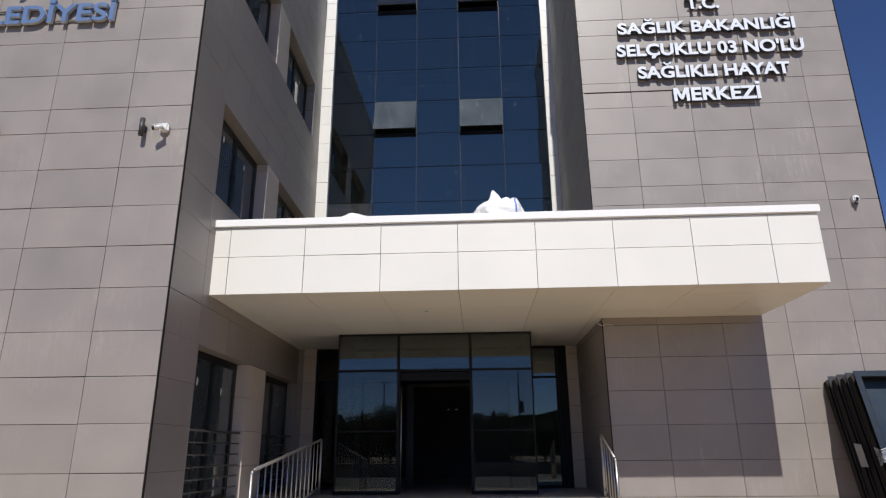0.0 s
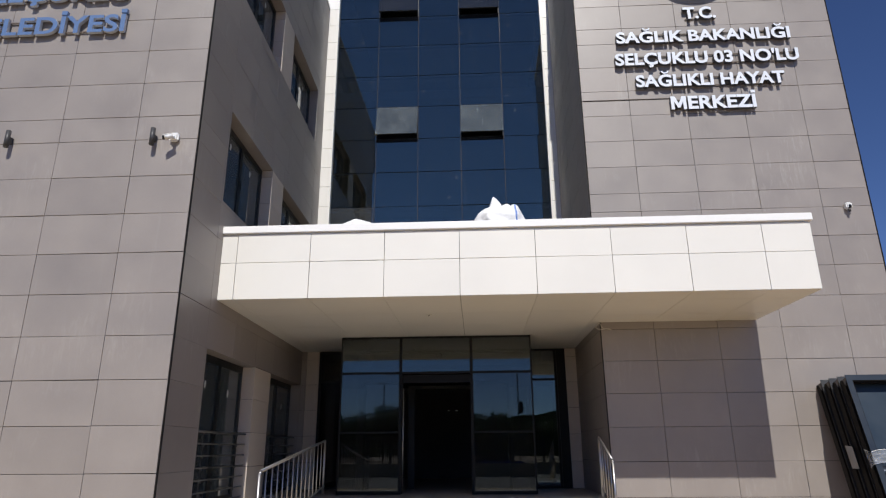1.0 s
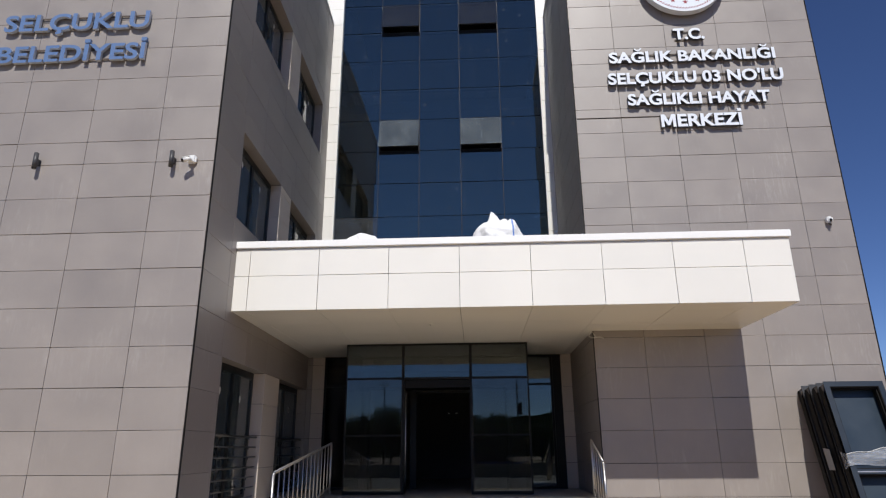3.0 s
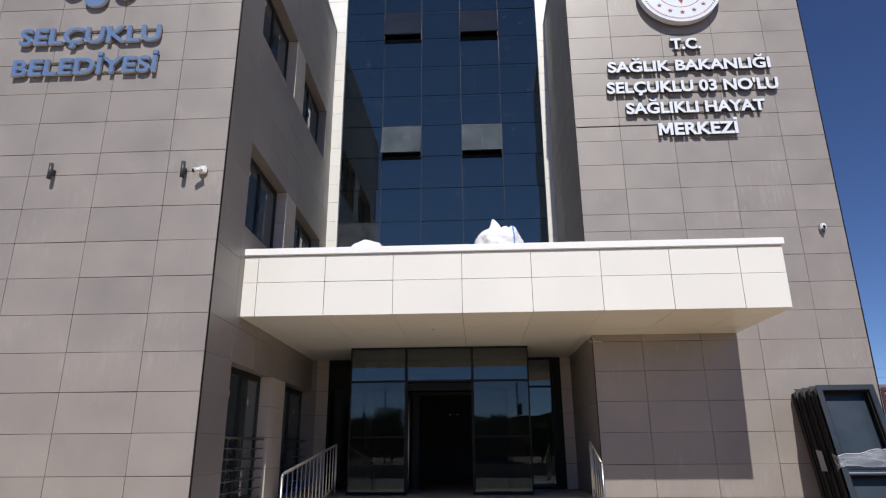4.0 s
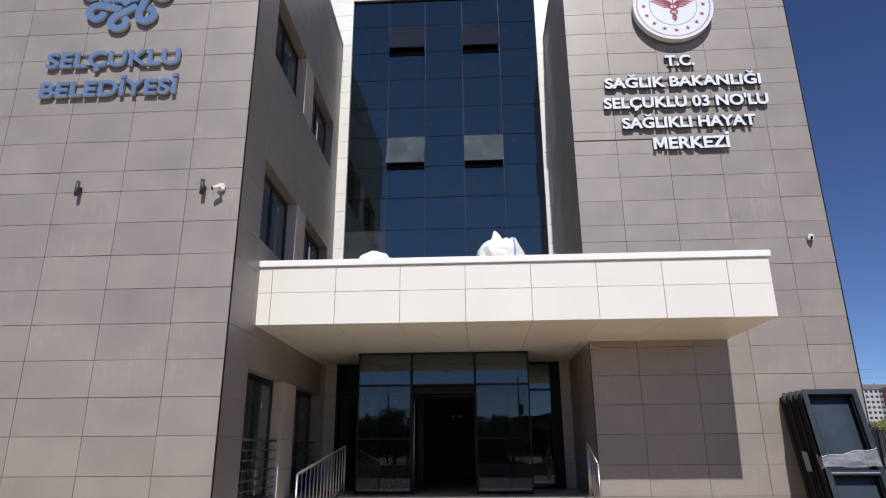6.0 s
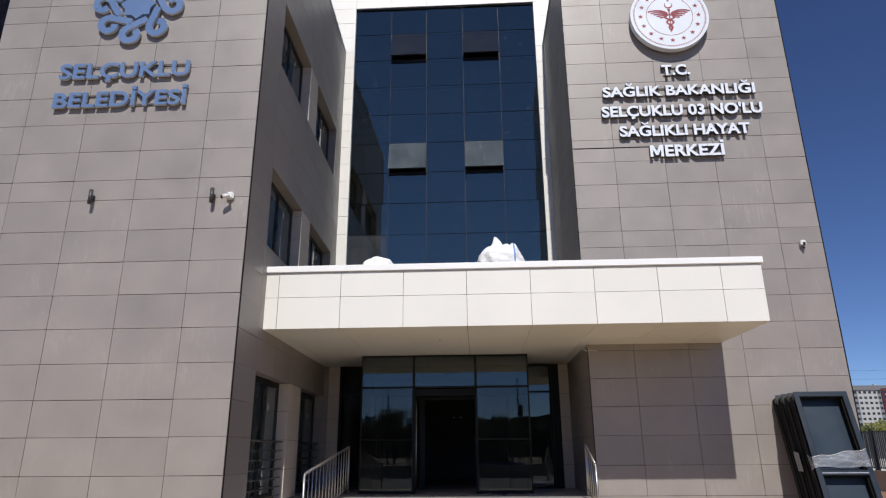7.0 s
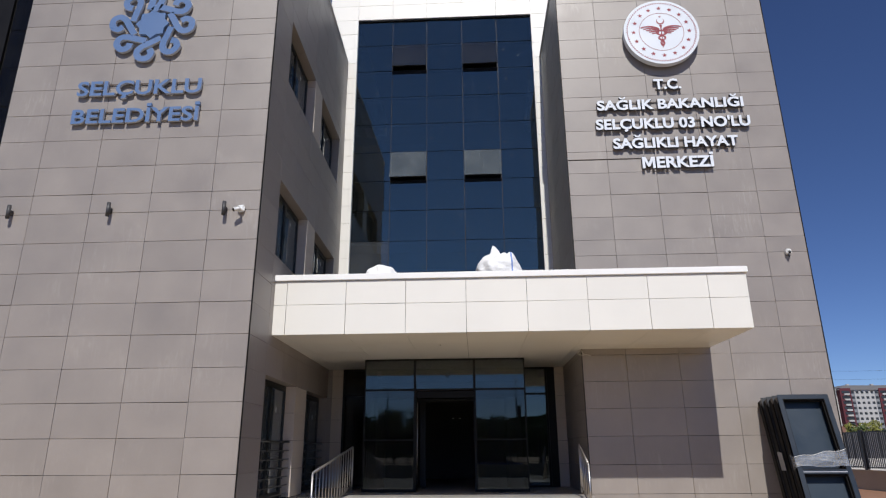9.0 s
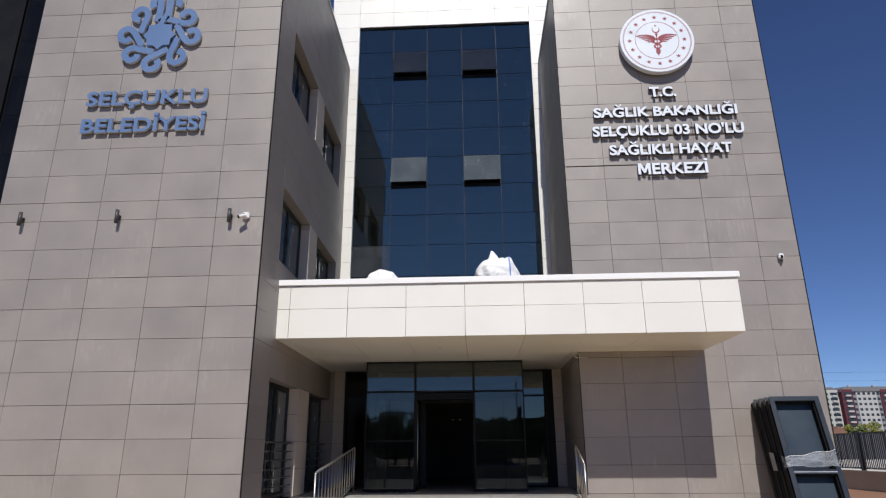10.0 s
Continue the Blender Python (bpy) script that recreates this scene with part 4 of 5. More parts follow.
# ---- lettering ----
OFF = 0.03                                      # the signs stand off the wall
def written(rows):
    """Meshes of the letters of each row, in the built-in font, as flat outlines given depth. Returns a list of lists of meshes."""
    todo = []
    for text, grow in rows:
        for k, ch in enumerate(text):
            if ch == " ":
                continue
            for body in (text[: k + 1], ch):
                cu = bpy.data.curves.new("letter", "FONT")
                cu.body, cu.size, cu.extrude, cu.resolution_u = body.replace("İ", "I").replace("Ğ", "G"), 1.0, 0.5, 4
                cu.offset = grow
                todo.append(new("letter", cu))
    bpy.context.view_layer.update()
    deps = bpy.context.evaluated_depsgraph_get()
    meshes = [bpy.data.meshes.new_from_object(o.evaluated_get(deps)) for o in todo]
    for o in todo:
        bpy.data.objects.remove(o)
    out, at = [], 0
    for text, grow in rows:
        row = []
        for ch in text:
            if ch == " ":
                continue
            whole, one = meshes[at], meshes[at + 1]
            at += 2
            shift = max(v.co.x for v in whole.vertices) - max(v.co.x for v in one.vertices)
            for v in one.vertices:
                v.co.x += shift
            if ch == "M":                       # a plain bold M of the same size
                xs, ys = [v.co.x for v in one.vertices], [v.co.y for v in one.vertices]
                bx, bw, by, bh = min(xs), max(xs) - min(xs), min(ys), max(ys) - min(ys)
                shape = ((0, 0), (0, 1), (0.27, 1), (0.5, 0.46), (0.73, 1), (1, 1), (1, 0), (0.79, 0), (0.79, 0.60), (0.585, 0.13), (0.415, 0.13), (0.21, 0.60), (0.21, 0))
                bm = bmesh.new()
                prism(bm, [(bx + bw * u, by + bh * w) for u, w in shape], 0.5, -0.5)
                for v in bm.verts:
                    v.co = (v.co.x, v.co.z, v.co.y)
                one = mesh_of("letter", bm, SIGN_WHITE)
            row.append((ch, one))
        out.append(row)
    return out


def lettering(text_rows, y, depth, face, side, label, grow, lean=0.0):
    """One sign: rows of (text, x0, x1, base, cap height); each letter is a part, standing off the wall."""
    sign = thing("wall_lettering", label, "sign", pose(0, y, 0))
    for (text, x0, x1, base, cap), letters in zip(text_rows, written([(r[0], grow) for r in text_rows])):
        lo = min(v.co.x for _, me in letters for v in me.vertices)
        hi = max(v.co.x for _, me in letters for v in me.vertices)
        plain = [v.co.y for ch, me in letters if ch in "ELKHTMRBAZN" for v in me.vertices]
        bot, top = min(plain), max(plain)
        for up in (0.16, 0.84):                     # the letters of a row hang on two rails
            bm = bmesh.new()
            box(bm, x0 + 0.05, x1 - 0.05, 0.001, 0.014, base + cap * up - 0.012, base + cap * up + 0.012)
            part("mounting_rail", bm, RAIL, sign, "thin brown metal mounting rail")
        for ch, me in letters:
            for v in me.vertices:
                px, py, pz = v.co
                zz = base + (py - bot) / (top - bot) * cap
                v.co = (x0 + (px - lo) / (hi - lo) * (x1 - x0) + lean * (zz - base), -(pz + 0.5) * depth, zz)
            me.materials.clear()
            me.materials.append(face)
            me.materials.append(side)
            me.update()
            for p in me.polygons:
                p.material_index = 0 if p.normal.y < -0.7 or p.normal.y > 0.7 else 1
                p.use_smooth = False
            # fixing studs behind the letter keep it off the wall
            ob = new("letter", me)
            ob.parent = sign
            cx = sum(v.co.x for v in me.vertices) / len(me.vertices)
            if ch == "Ğ":                       # the breve over the G
                mid, rb = sum(v.co.x for v in me.vertices) / len(me.vertices), cap * 0.25
                bm = bmesh.new()
                arc = [(mid + rb * math.cos(t), base + cap * 1.36 + rb * math.sin(t)) for t in np.linspace(math.pi * 1.08, math.pi * 1.92, 11)]
                ribbon(bm, arc, cap * 0.12, -depth, 0)
                part("breve", bm, [face, side], ob)
            if ch == "İ":
                xs = [v.co.x for v in me.vertices]
                bm = bmesh.new()
                half = 0.62 * (max(xs) - min(xs))
                mid = (max(xs) + min(xs)) / 2 + lean * cap
                box(bm, mid - half, mid + half, -depth, 0, base + cap * 1.10, base + cap * 1.31)
                part("dot", bm, face, ob)
            near = min(me.vertices, key=lambda v: (v.co.x - cx) ** 2 + (v.co.z - base - cap * 0.5) ** 2)
            bm = bmesh.new()
            tube(bm, (near.co.x, -0.004, near.co.z), (near.co.x, OFF, near.co.z), 0.007, n=6)
            part("stud", bm, STEEL, ob)
    return sign


lettering([("SELÇUKLU", -8.08, -5.455, 8.875, 0.338), ("BELEDİYESİ", -8.095, -5.45, 8.232, 0.328)],
          YL - OFF, 0.055, SIGN_BLUE, SIGN_BLUE_SIDE, "light blue raised letters on the grey tiled wall", 0.020)
lettering([("T.C.", 4.95, 5.665, 10.92, 0.305), ("SAĞLIK BAKANLIĞI", 3.41, 7.195, 10.335, 0.293), ("SELÇUKLU 03 NO'LU", 3.34, 7.29, 9.768, 0.303),
           ("SAĞLIKLI HAYAT", 3.738, 6.905, 9.213, 0.298), ("MERKEZİ", 4.425, 6.21, 8.645, 0.316)],
          YR - OFF, 0.08, SIGN_WHITE, SIGN_RETURN, "white raised letters on the grey tiled wall", 0.033)


# ---- round emblem ----
def ring_band(bm, r0, r1, y0, y1, n=72):
    for k in range(n):
        a, b = k * math.tau / n, (k + 1) * math.tau / n
        q = [(r0, a), (r1, a), (r1, b), (r0, b)]
        front = [bm.verts.new((r * math.cos(t), y0, r * math.sin(t))) for r, t in q]
        back = [bm.verts.new((r * math.cos(t), y1, r * math.sin(t))) for r, t in q]
        bm.faces.new(front)
        for i in range(4):
            bm.faces.new((front[i], back[i], back[(i + 1) % 4], front[(i + 1) % 4]))


def star(cx, cz, r, spin=0.0, points=5, inner=0.42):
    return [(cx + (r if k % 2 == 0 else r * inner) * math.sin(spin + k * math.pi / points), cz + (r if k % 2 == 0 else r * inner) * math.cos(spin + k * math.pi / points)) for k in range(2 * points)]


em = thing("round_emblem", "round white emblem disc with dark red stars and winged staff", "sign", pose(5.29, YR - 0.07, 12.615))
bm = bmesh.new()
n = 96
prism(bm, [(1.005 * math.cos(k * math.tau / n), 1.005 * math.sin(k * math.tau / n)) for k in range(n)], -0.16, 0.0)
d = part("disc", bm, SIGN_WHITE, em)
bm = bmesh.new()
tube(bm, (0, -0.002, 0), (0, 0.07, 0), 0.55, n=32)
part("mounting_hub", bm, LAMP_GREY, em)
bm = bmesh.new()
for k in range(84):                             # rope border of slanted dashes
    a = k * math.tau / 84
    m = pose(0.915 * math.cos(a), 0, 0.915 * math.sin(a)) @ Matrix.Rotation(-a + 0.75, 4, "Y")
    box(bm, -0.027, 0.027, -0.164, -0.159, -0.011, 0.011, m)
part("rope_border", bm, SIGN_RED, em, "dark red rope border")
bm = bmesh.new()
ring_band(bm, 0.588, 0.599, -0.164, -0.159)
part("inner_ring", bm, SIGN_RED, em)
for k in range(16):
    a = k * math.tau / 16
    bm = bmesh.new()
    prism(bm, star(0.745 * math.sin(a), 0.745 * math.cos(a), 0.068), -0.165, -0.159)
    part("star", bm, SIGN_RED, em)
bm = bmesh.new()                                # crescent
outer = [(0.105 * math.cos(t), 0.33 + 0.105 * math.sin(t)) for t in np.linspace(radians(140), radians(400), 22)]
inner = [(0.085 * math.cos(t), 0.352 + 0.085 * math.sin(t)) for t in np.linspace(radians(395), radians(145), 20)]
pts = outer + inner
va = [bm.verts.new((x, -0.165, z)) for x, z in pts]
k0, m0 = len(outer), len(inner)
for i in range(k0 - 1):
    j0, j1 = min(m0 - 1, round((k0 - 1 - i) / (k0 - 1) * (m0 - 1))), min(m0 - 1, round((k0 - 2 - i) / (k0 - 1) * (m0 - 1)))
    quad = [va[i], va[i + 1], va[k0 + j1]] + ([va[k0 + j0]] if j0 != j1 else [])
    bm.faces.new(quad)
part("crescent", bm, SIGN_RED, em)
bm = bmesh.new()
prism(bm, star(0.0, 0.475, 0.038), -0.165, -0.159)
part("star", bm, SIGN_RED, em)
bm = bmesh.new()                                # staff with a knob
prism(bm, [(-0.016, 0.16), (-0.008, -0.50), (0.008, -0.50), (0.016, 0.16)], -0.165, -0.159)
prism(bm, [(0.035 * math.cos(k * math.tau / 14), 0.185 + 0.035 * math.sin(k * math.tau / 14)) for k in range(14)], -0.165, -0.159)
part("staff", bm, SIGN_RED, em)
for sgn in (-1, 1):                             # two winding bands
    bm = bmesh.new()
    path = []
    for k in range(46):
        q = k / 45
        path.append((sgn * (0.17 - 0.15 * q ** 0.8) * math.sin(q * math.tau * 1.5), 0.045 - 0.50 * q))
    ribbon(bm, path, 0.044, -0.167 - 0.001 * sgn, -0.160)
    part("winding_band", bm, SIGN_RED, em)
for sgn in (-1, 1):                             # wings of five feathers
    wing = new("wing")
    wing.parent = em
    for k in range(5):
        root, bow, tip = (0.05 + 0.004 * k, 0.075 - 0.024 * k), (0.22 - 0.02 * k, 0.235 - 0.068 * k), (0.545 - 0.072 * k, 0.135 - 0.047 * k)
        line = [((1 - q) ** 2 * root[0] + 2 * q * (1 - q) * bow[0] + q * q * tip[0], (1 - q) ** 2 * root[1] + 2 * q * (1 - q) * bow[1] + q * q * tip[1]) for q in np.linspace(0, 1, 9)]
        bm = bmesh.new()
        ribbon(bm, [(sgn * x, z) for x, z in line], 0.037, -0.1665, -0.160)
        part("feather", bm, SIGN_RED, wing)


# ---- blue curled ornament ----
def smooth(points, steps=7):
    """A Catmull-Rom line through the points."""
    p = [Vector(points[0])] + [Vector(q) for q in points] + [Vector(points[-1])]
    out = []
    for i in range(1, len(p) - 2):
        for s in range(steps):
            t = s / steps
            out.append(0.5 * (2 * p[i] + (p[i + 1] - p[i - 1]) * t + (2 * p[i - 1] - 5 * p[i] + 4 * p[i + 1] - p[i + 2]) * t * t + (3 * p[i] - p[i - 1] - 3 * p[i + 1] + p[i + 2]) * t ** 3))
    return out + [p[-2]]


orn = thing("blue_ornament", "light blue star ornament with curled arms on the wall", "sign", pose(-6.70, YL - OFF, 10.60))
bm = bmesh.new()
prism(bm, star(0, 0, 0.365, radians(0), 8, 0.79), -0.055, 0.0)
part("centre_star", bm, SIGN_BLUE, orn)
CURL = [(0.345, 0.27), (0.47, 0.09), (0.60, -0.10), (0.74, -0.165), (0.865, -0.085), (0.855, 0.085), (0.73, 0.145), (0.63, 0.085)]
for ang in (-51, -4, 37, 132, 178, 221, 264):
    bm = bmesh.new()
    ca, sa = math.cos(radians(ang)), math.sin(radians(ang))
    ribbon(bm, [(ca * p.x - sa * p.y, sa * p.x + ca * p.y) for p in smooth(CURL)], 0.138, -0.058, 0.0)
    part("curl", bm, [SIGN_BLUE, SIGN_BLUE_SIDE], orn)
for pts in ([(-0.10, 0.36), (-0.06, 0.62), (-0.07, 1.05)], [(-0.02, 0.33), (0.12, 0.50), (0.15, 0.75), (0.15, 1.05)], [(-0.22, 0.95), (-0.24, 0.80), (-0.20, 0.72)], [(0.34, 0.95), (0.36, 0.82), (0.33, 0.74)]):
    bm = bmesh.new()
    ribbon(bm, smooth(pts), 0.15, -0.058, 0.0)
    part("stem", bm, [SIGN_BLUE, SIGN_BLUE_SIDE], orn)
bm = bmesh.new()
tube(bm, (0, -0.002, 0), (0, OFF, 0), 0.12, n=16)
part("mounting_hub", bm, STEEL, orn)


# ---- wall lamps and cameras ----
def wall_lamp():
    ob = thing("wall_lamp", "dark grey cylindrical up and down light on the tiled wall", "lamp", group="wall lamps")
    bm = bmesh.new()
    tube(bm, (0, -0.10, -0.135), (0, -0.10, 0.135), 0.037, n=20)
    part("body", bm, LAMP_GREY, ob)
    bm = bmesh.new()
    box(bm, -0.018, 0.018, -0.062, 0.0, -0.05, 0.05)
    part("bracket", bm, LAMP_GREY, ob)
    for s in (-1, 1):
        bm = bmesh.new()
        tube(bm, (0, -0.10, s * 0.130), (0, -0.10, s * 0.139), 0.035, n=20)
        part("lens", bm, BLACK, ob)
    return ob


lamp = wall_lamp()
lamp.matrix_basis = pose(-4.70, YL, 6.30)
for x in (-6.985, -8.985):
    copy_thing(lamp, pose(x, YL, 6.335))


def bullet_camera(m, label):
    ob = thing("security_camera", label, "camera", m)
    bm = bmesh.new()
    box(bm, -0.065, 0.065, -0.07, 0.0, -0.065, 0.065)
    bmesh.ops.bevel(bm, geom=bm.edges[:], offset=0.022, segments=3, affect="EDGES")
    part("junction_box", bm, CAM_WHITE, ob)
    bm = bmesh.new()
    pipe(bm, [(0.0, -0.065, -0.015), (0.005, -0.11, -0.03), (-0.01, -0.14, -0.05)], 0.022, 12)
    part("arm", bm, CAM_WHITE, ob)
    bm = bmesh.new()
    tube(bm, (0.03, -0.14, -0.035), (-0.068, -0.17, -0.068), 0.032, 0.032, n=20)
    box(bm, -0.06, 0.05, -0.024, 0.024, 0.032, 0.038, pose(-0.02, -0.155, -0.052, 0, -18, 17))
    part("body", bm, CAM_WHITE, ob)
    bm = bmesh.new()
    tube(bm, (-0.069, -0.1703, -0.0684), (-0.095, -0.178, -0.077), 0.030, 0.029, n=20)
    part("lens", bm, BLACK, ob)
    return ob


bullet_camera(pose(-4.385, YL, 6.305) @ Matrix.Scale(1.1, 4), "white bullet security camera on a square box on the tiled wall")
ob = thing("security_camera", "small white boxy security camera on the tiled wall", "camera", pose(7.665, YR, 6.345))
bm = bmesh.new()
box(bm, -0.062, 0.062, -0.12, 0.0, -0.05, 0.085)
bmesh.ops.bevel(bm, geom=bm.edges[:], offset=0.024, segments=3, affect="EDGES")
part("housing", bm, CAM_WHITE, ob)
bm = bmesh.new()
tube(bm, (0.0, -0.06, -0.045), (0.0, -0.09, -0.10), 0.028, 0.024, n=16)
part("lower_lens", bm, LAMP_GREY, ob)
bm = bmesh.new()
bmesh.ops.create_uvsphere(bm, u_segments=20, v_segments=12, radius=0.042, matrix=pose(0.005, -0.095, 0.0))
part("dome", bm, BLACK, ob)

ob = thing("loose_cable", "short white cable hanging out of the joint under the canopy", "cable", pose(XR0, YR - 0.03, SOFFIT))
bm = bmesh.new()
pipe(bm, [tuple(p) for p in smooth([Vector((-0.01, 0.02, 0.0)), Vector((-0.05, -0.02, -0.05)), Vector((-0.10, -0.03, -0.11)), Vector((-0.02, -0.03, -0.15)), Vector((0.12, -0.03, -0.14)), Vector((0.20, -0.03, -0.165))], 3)], 0.009, 6)
pipe(bm, [tuple(p) for p in smooth([Vector((-0.01, 0.015, -0.02)), Vector((0.03, -0.02, -0.11)), Vector((0.06, -0.03, -0.15))], 3)], 0.007, 6)
part("wire", bm, CABLE, ob)


# ---- sacks on the canopy ----
def sack(label, x, y, z, w, d, h, seed, peak, turn=0):
    """A slumped sack: a squashed, creased body with a twisted neck."""
    rs = Vector((seed * 3.1, seed * 1.7, 0.4))
    bm = bmesh.new()
    bmesh.ops.create_uvsphere(bm, u_segments=96, v_segments=72, radius=1.0)
    for v in bm.verts:
        c = v.co.copy()
        zz = max(c.z, -0.62)
        r = 1.0 - 0.12 * max(0, zz) ** 2
        lump = 1 + 0.13 * noise.noise(c * 1.6 + rs) + 0.075 * noise.noise(c * 4.2 + rs) + 0.05 * abs(noise.noise(c * 10 + rs)) + 0.035 * noise.noise(c * 17 + rs)
        fold = 0.04 * math.sin(math.atan2(c.y, c.x) * 9 + 3 * noise.noise(c * 2 + rs)) * max(0, zz)
        full = (1 - min(abs(c.z), 1.0) ** 3.2) ** (1 / 2.6) / max(math.hypot(c.x, c.y), 1e-4)
        px, py = c.x * full * r * (lump + fold), c.y * full * r * (lump + fold)
        pz = (zz + 0.62) / 1.62
        neck = 0.0
        if peak:
            q = math.hypot(px + 0.16, py)
            ridge = 1 + 0.5 * math.sin(5 * math.atan2(py, px + 0.16) + 1.0)     # gathers below the tied neck
            neck = peak * (min(max(0.0, 1 - q / 0.24), 0.84) ** 0.85 + 0.22 * ridge * max(0.0, 1 - q / 0.55))
            neck += 0.45 * peak * max(0.0, 1 - math.hypot(px - 0.46, py) / 0.26) ** 0.7
            neck -= 0.35 * peak * max(0.0, 1 - math.hypot(px - 0.20, py) / 0.22)
            px -= 0.10 * max(0.0, 1 - q / 0.21)
        v.co = (px * w / 2, py * d / 2, (pz * (0.94 + 0.10 * noise.noise(c * 2.3 + rs)) + neck) * h)
    for f in bm.faces:
        f.smooth = True
    ob = part("rubble_sack", bm, SACK)
    ob.matrix_basis = pose(x, y, z, 0, 0, turn)
    return tagged(ob, label, "sack")


sack("full white woven sack with a blue stripe, lying on the canopy", 0.66, 11.85, FASCIA + 0.018, 1.10, 0.9, 1.01, 1.3, 0.19)
sack("slumped white woven sack lying on the canopy", -2.05, 11.72, FASCIA + 0.018, 0.60, 0.86, 0.71, 4.2, 0.0, 90)


# ---- steel door frames leaning on the wall ----
def leaning_frame(label, front):
    ob = thing("metal_door_frame", label, "door frame", group="stacked door frames")
    w, h, f, dp, e = 1.04, 3.010, 0.095, 0.24, 0.034
    bm = bmesh.new()                                # flat flange round the front, wider than the body behind it
    for r in minus((0, w, 0, h), [(f, w - f, f, 1.40), (f, w - f, 1.48, h - f)]):
        box(bm, r[0], r[1], 0, 0.010, r[2], r[3])
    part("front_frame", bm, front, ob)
    bm = bmesh.new()
    for r in minus((e, w - e, 0.004, h - e), [(f + 0.012, w - f - 0.012, f + 0.012, 1.39), (f + 0.012, w - f - 0.012, 1.49, h - f - 0.012)]):
        box(bm, r[0], r[1], 0.0105, 0.06, r[2], r[3])
    for r in minus((e + 0.016, w - e - 0.016, 0.02, h - e - 0.016), [(f + 0.03, w - f - 0.03, f + 0.03, 1.37), (f + 0.03, w - f - 0.03, 1.51, h - f - 0.03)]):
        box(bm, r[0], r[1], 0.0605, 0.12, r[2], r[3])
    part("rebate", bm, DARK_STEEL, ob, "black grooved rebate")
    bm = bmesh.new()
    for r in minus((e - 0.012, w - e + 0.012, 0.0, h - e), [(f, w - f, f, h - f)]):
        box(bm, r[0], r[1], 0.12, dp, r[2], r[3])
    part("back_frame", bm, DARK_STEEL, ob)
    for z0, z1 in ((f, 1.40), (1.48, h - f)):
        bm = bmesh.new()
        box(bm, f - 0.02, w - f + 0.02, 0.205, 0.22, z0 - 0.02, z1 + 0.02)
        part("panel", bm, BLUE_PANEL, ob, "flat blue-grey sheet panel")
    bm = bmesh.new()
    box(bm, f, w - f, -0.006, 0.0, 1.425, 1.445)
    part("glazing_bead", bm, STEEL, ob, "bright strip on the middle rail")
    bm = bmesh.new()
    t3 = [[bm.verts.new((px, py, pz)) for py, pz in ((0.012, h - 0.042), (0.15, h - 0.042), (0.12, h - 0.075), (0.085, h - 0.16), (0.045, h - 0.085))] for px in (e - 0.026, e - 0.013)]
    bm.faces.new(t3[0])
    bm.faces.new(t3[1][::-1])
    for i in range(5):
        bm.faces.new((t3[0][i], t3[1][i], t3[1][(i + 1) % 5], t3[0][(i + 1) % 5]))
    part("corner_pad", bm, FOAM, ob, "grey foam corner pad")
    return ob


LEAN = 14.5
base = leaning_frame("blue-grey steel door frame with sheet panels, leaning on the wall", BLUE_STEEL)
spots = [(6.38, 10.965), (6.393, 11.235), (6.393, 11.515), (6.395, 11.80)]
base.matrix_basis = pose(spots[0][0], spots[0][1], 0.0, -LEAN)
# rear frames carry the shade of their edges in the flange colour
behind = leaning_frame("steel door frame stacked behind another, flange toned dark as unlit, leaning on the wall", SHADED_STEEL)
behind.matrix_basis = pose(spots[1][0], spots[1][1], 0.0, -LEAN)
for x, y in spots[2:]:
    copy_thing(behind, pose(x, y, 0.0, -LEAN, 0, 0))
film_band = thing("plastic_wrap", "crumpled clear plastic film wound round the door frames", "packaging", pose(spots[0][0], spots[0][1], 0, -LEAN))
bm = bmesh.new()
nu, nv = 60, 9
grid = []
for i in range(nu + 1):
    s = i / nu
    row = []
    for k in range(nv + 1):
        t = k / nv
        if s < 0.16:
            q = s / 0.16
            px, py = -0.012, 0.15 * (1 - q) - 0.01
            lo, hi = 1.50 + 0.03 * q, 1.80 - 0.09 * q
        elif s < 0.88:
            q = (s - 0.16) / 0.72
            px, py = -0.012 + 1.045 * q, -0.014 - 0.02 * math.sin(q * math.pi)
            lo, hi = 1.53 + 0.012 * math.sin(q * 9), 1.71 + 0.15 * q + 0.015 * math.sin(q * 13)
        else:
            q = (s - 0.88) / 0.12
            px, py = 1.033, 0.42 * q - 0.014
            lo, hi = 1.50, 1.86
        wob = 0.014 * noise.noise(Vector((s * 22, t * 4, 0.3)))
        row.append(bm.verts.new((px + (wob if s < 0.16 or s > 0.88 else 0), py + (wob if 0.16 <= s <= 0.88 else 0), lo + (hi - lo) * t + 0.012 * noise.noise(Vector((s * 15, t, 2.0))))))
    grid.append(row)
for a, b in zip(grid, grid[1:]):
    for k in range(nv):
        f = bm.faces.new((a[k], b[k], b[k + 1], a[k + 1]))
        f.smooth = True
bmesh.ops.solidify(bm, geom=bm.faces[:], thickness=0.002)
part("film", bm, WRAP, film_band)
bm = bmesh.new()
nu2 = 14
edge = []
for i in range(nu2 + 1):
    q = i / nu2
    y = 0.44 + 0.19 * q
    x = -0.022 - 0.006 * q + 0.006 * noise.noise(Vector((q * 6, 1.0, 0.2)))
    edge.append([bm.verts.new((x, y, z)) for z in (1.56 + 0.05 * q + 0.012 * noise.noise(Vector((q * 7, 2.0, 0.1))), 1.72 + 0.03 * q, 1.92 + 0.07 * q + 0.012 * noise.noise(Vector((q * 7, 5.0, 0.1))))])
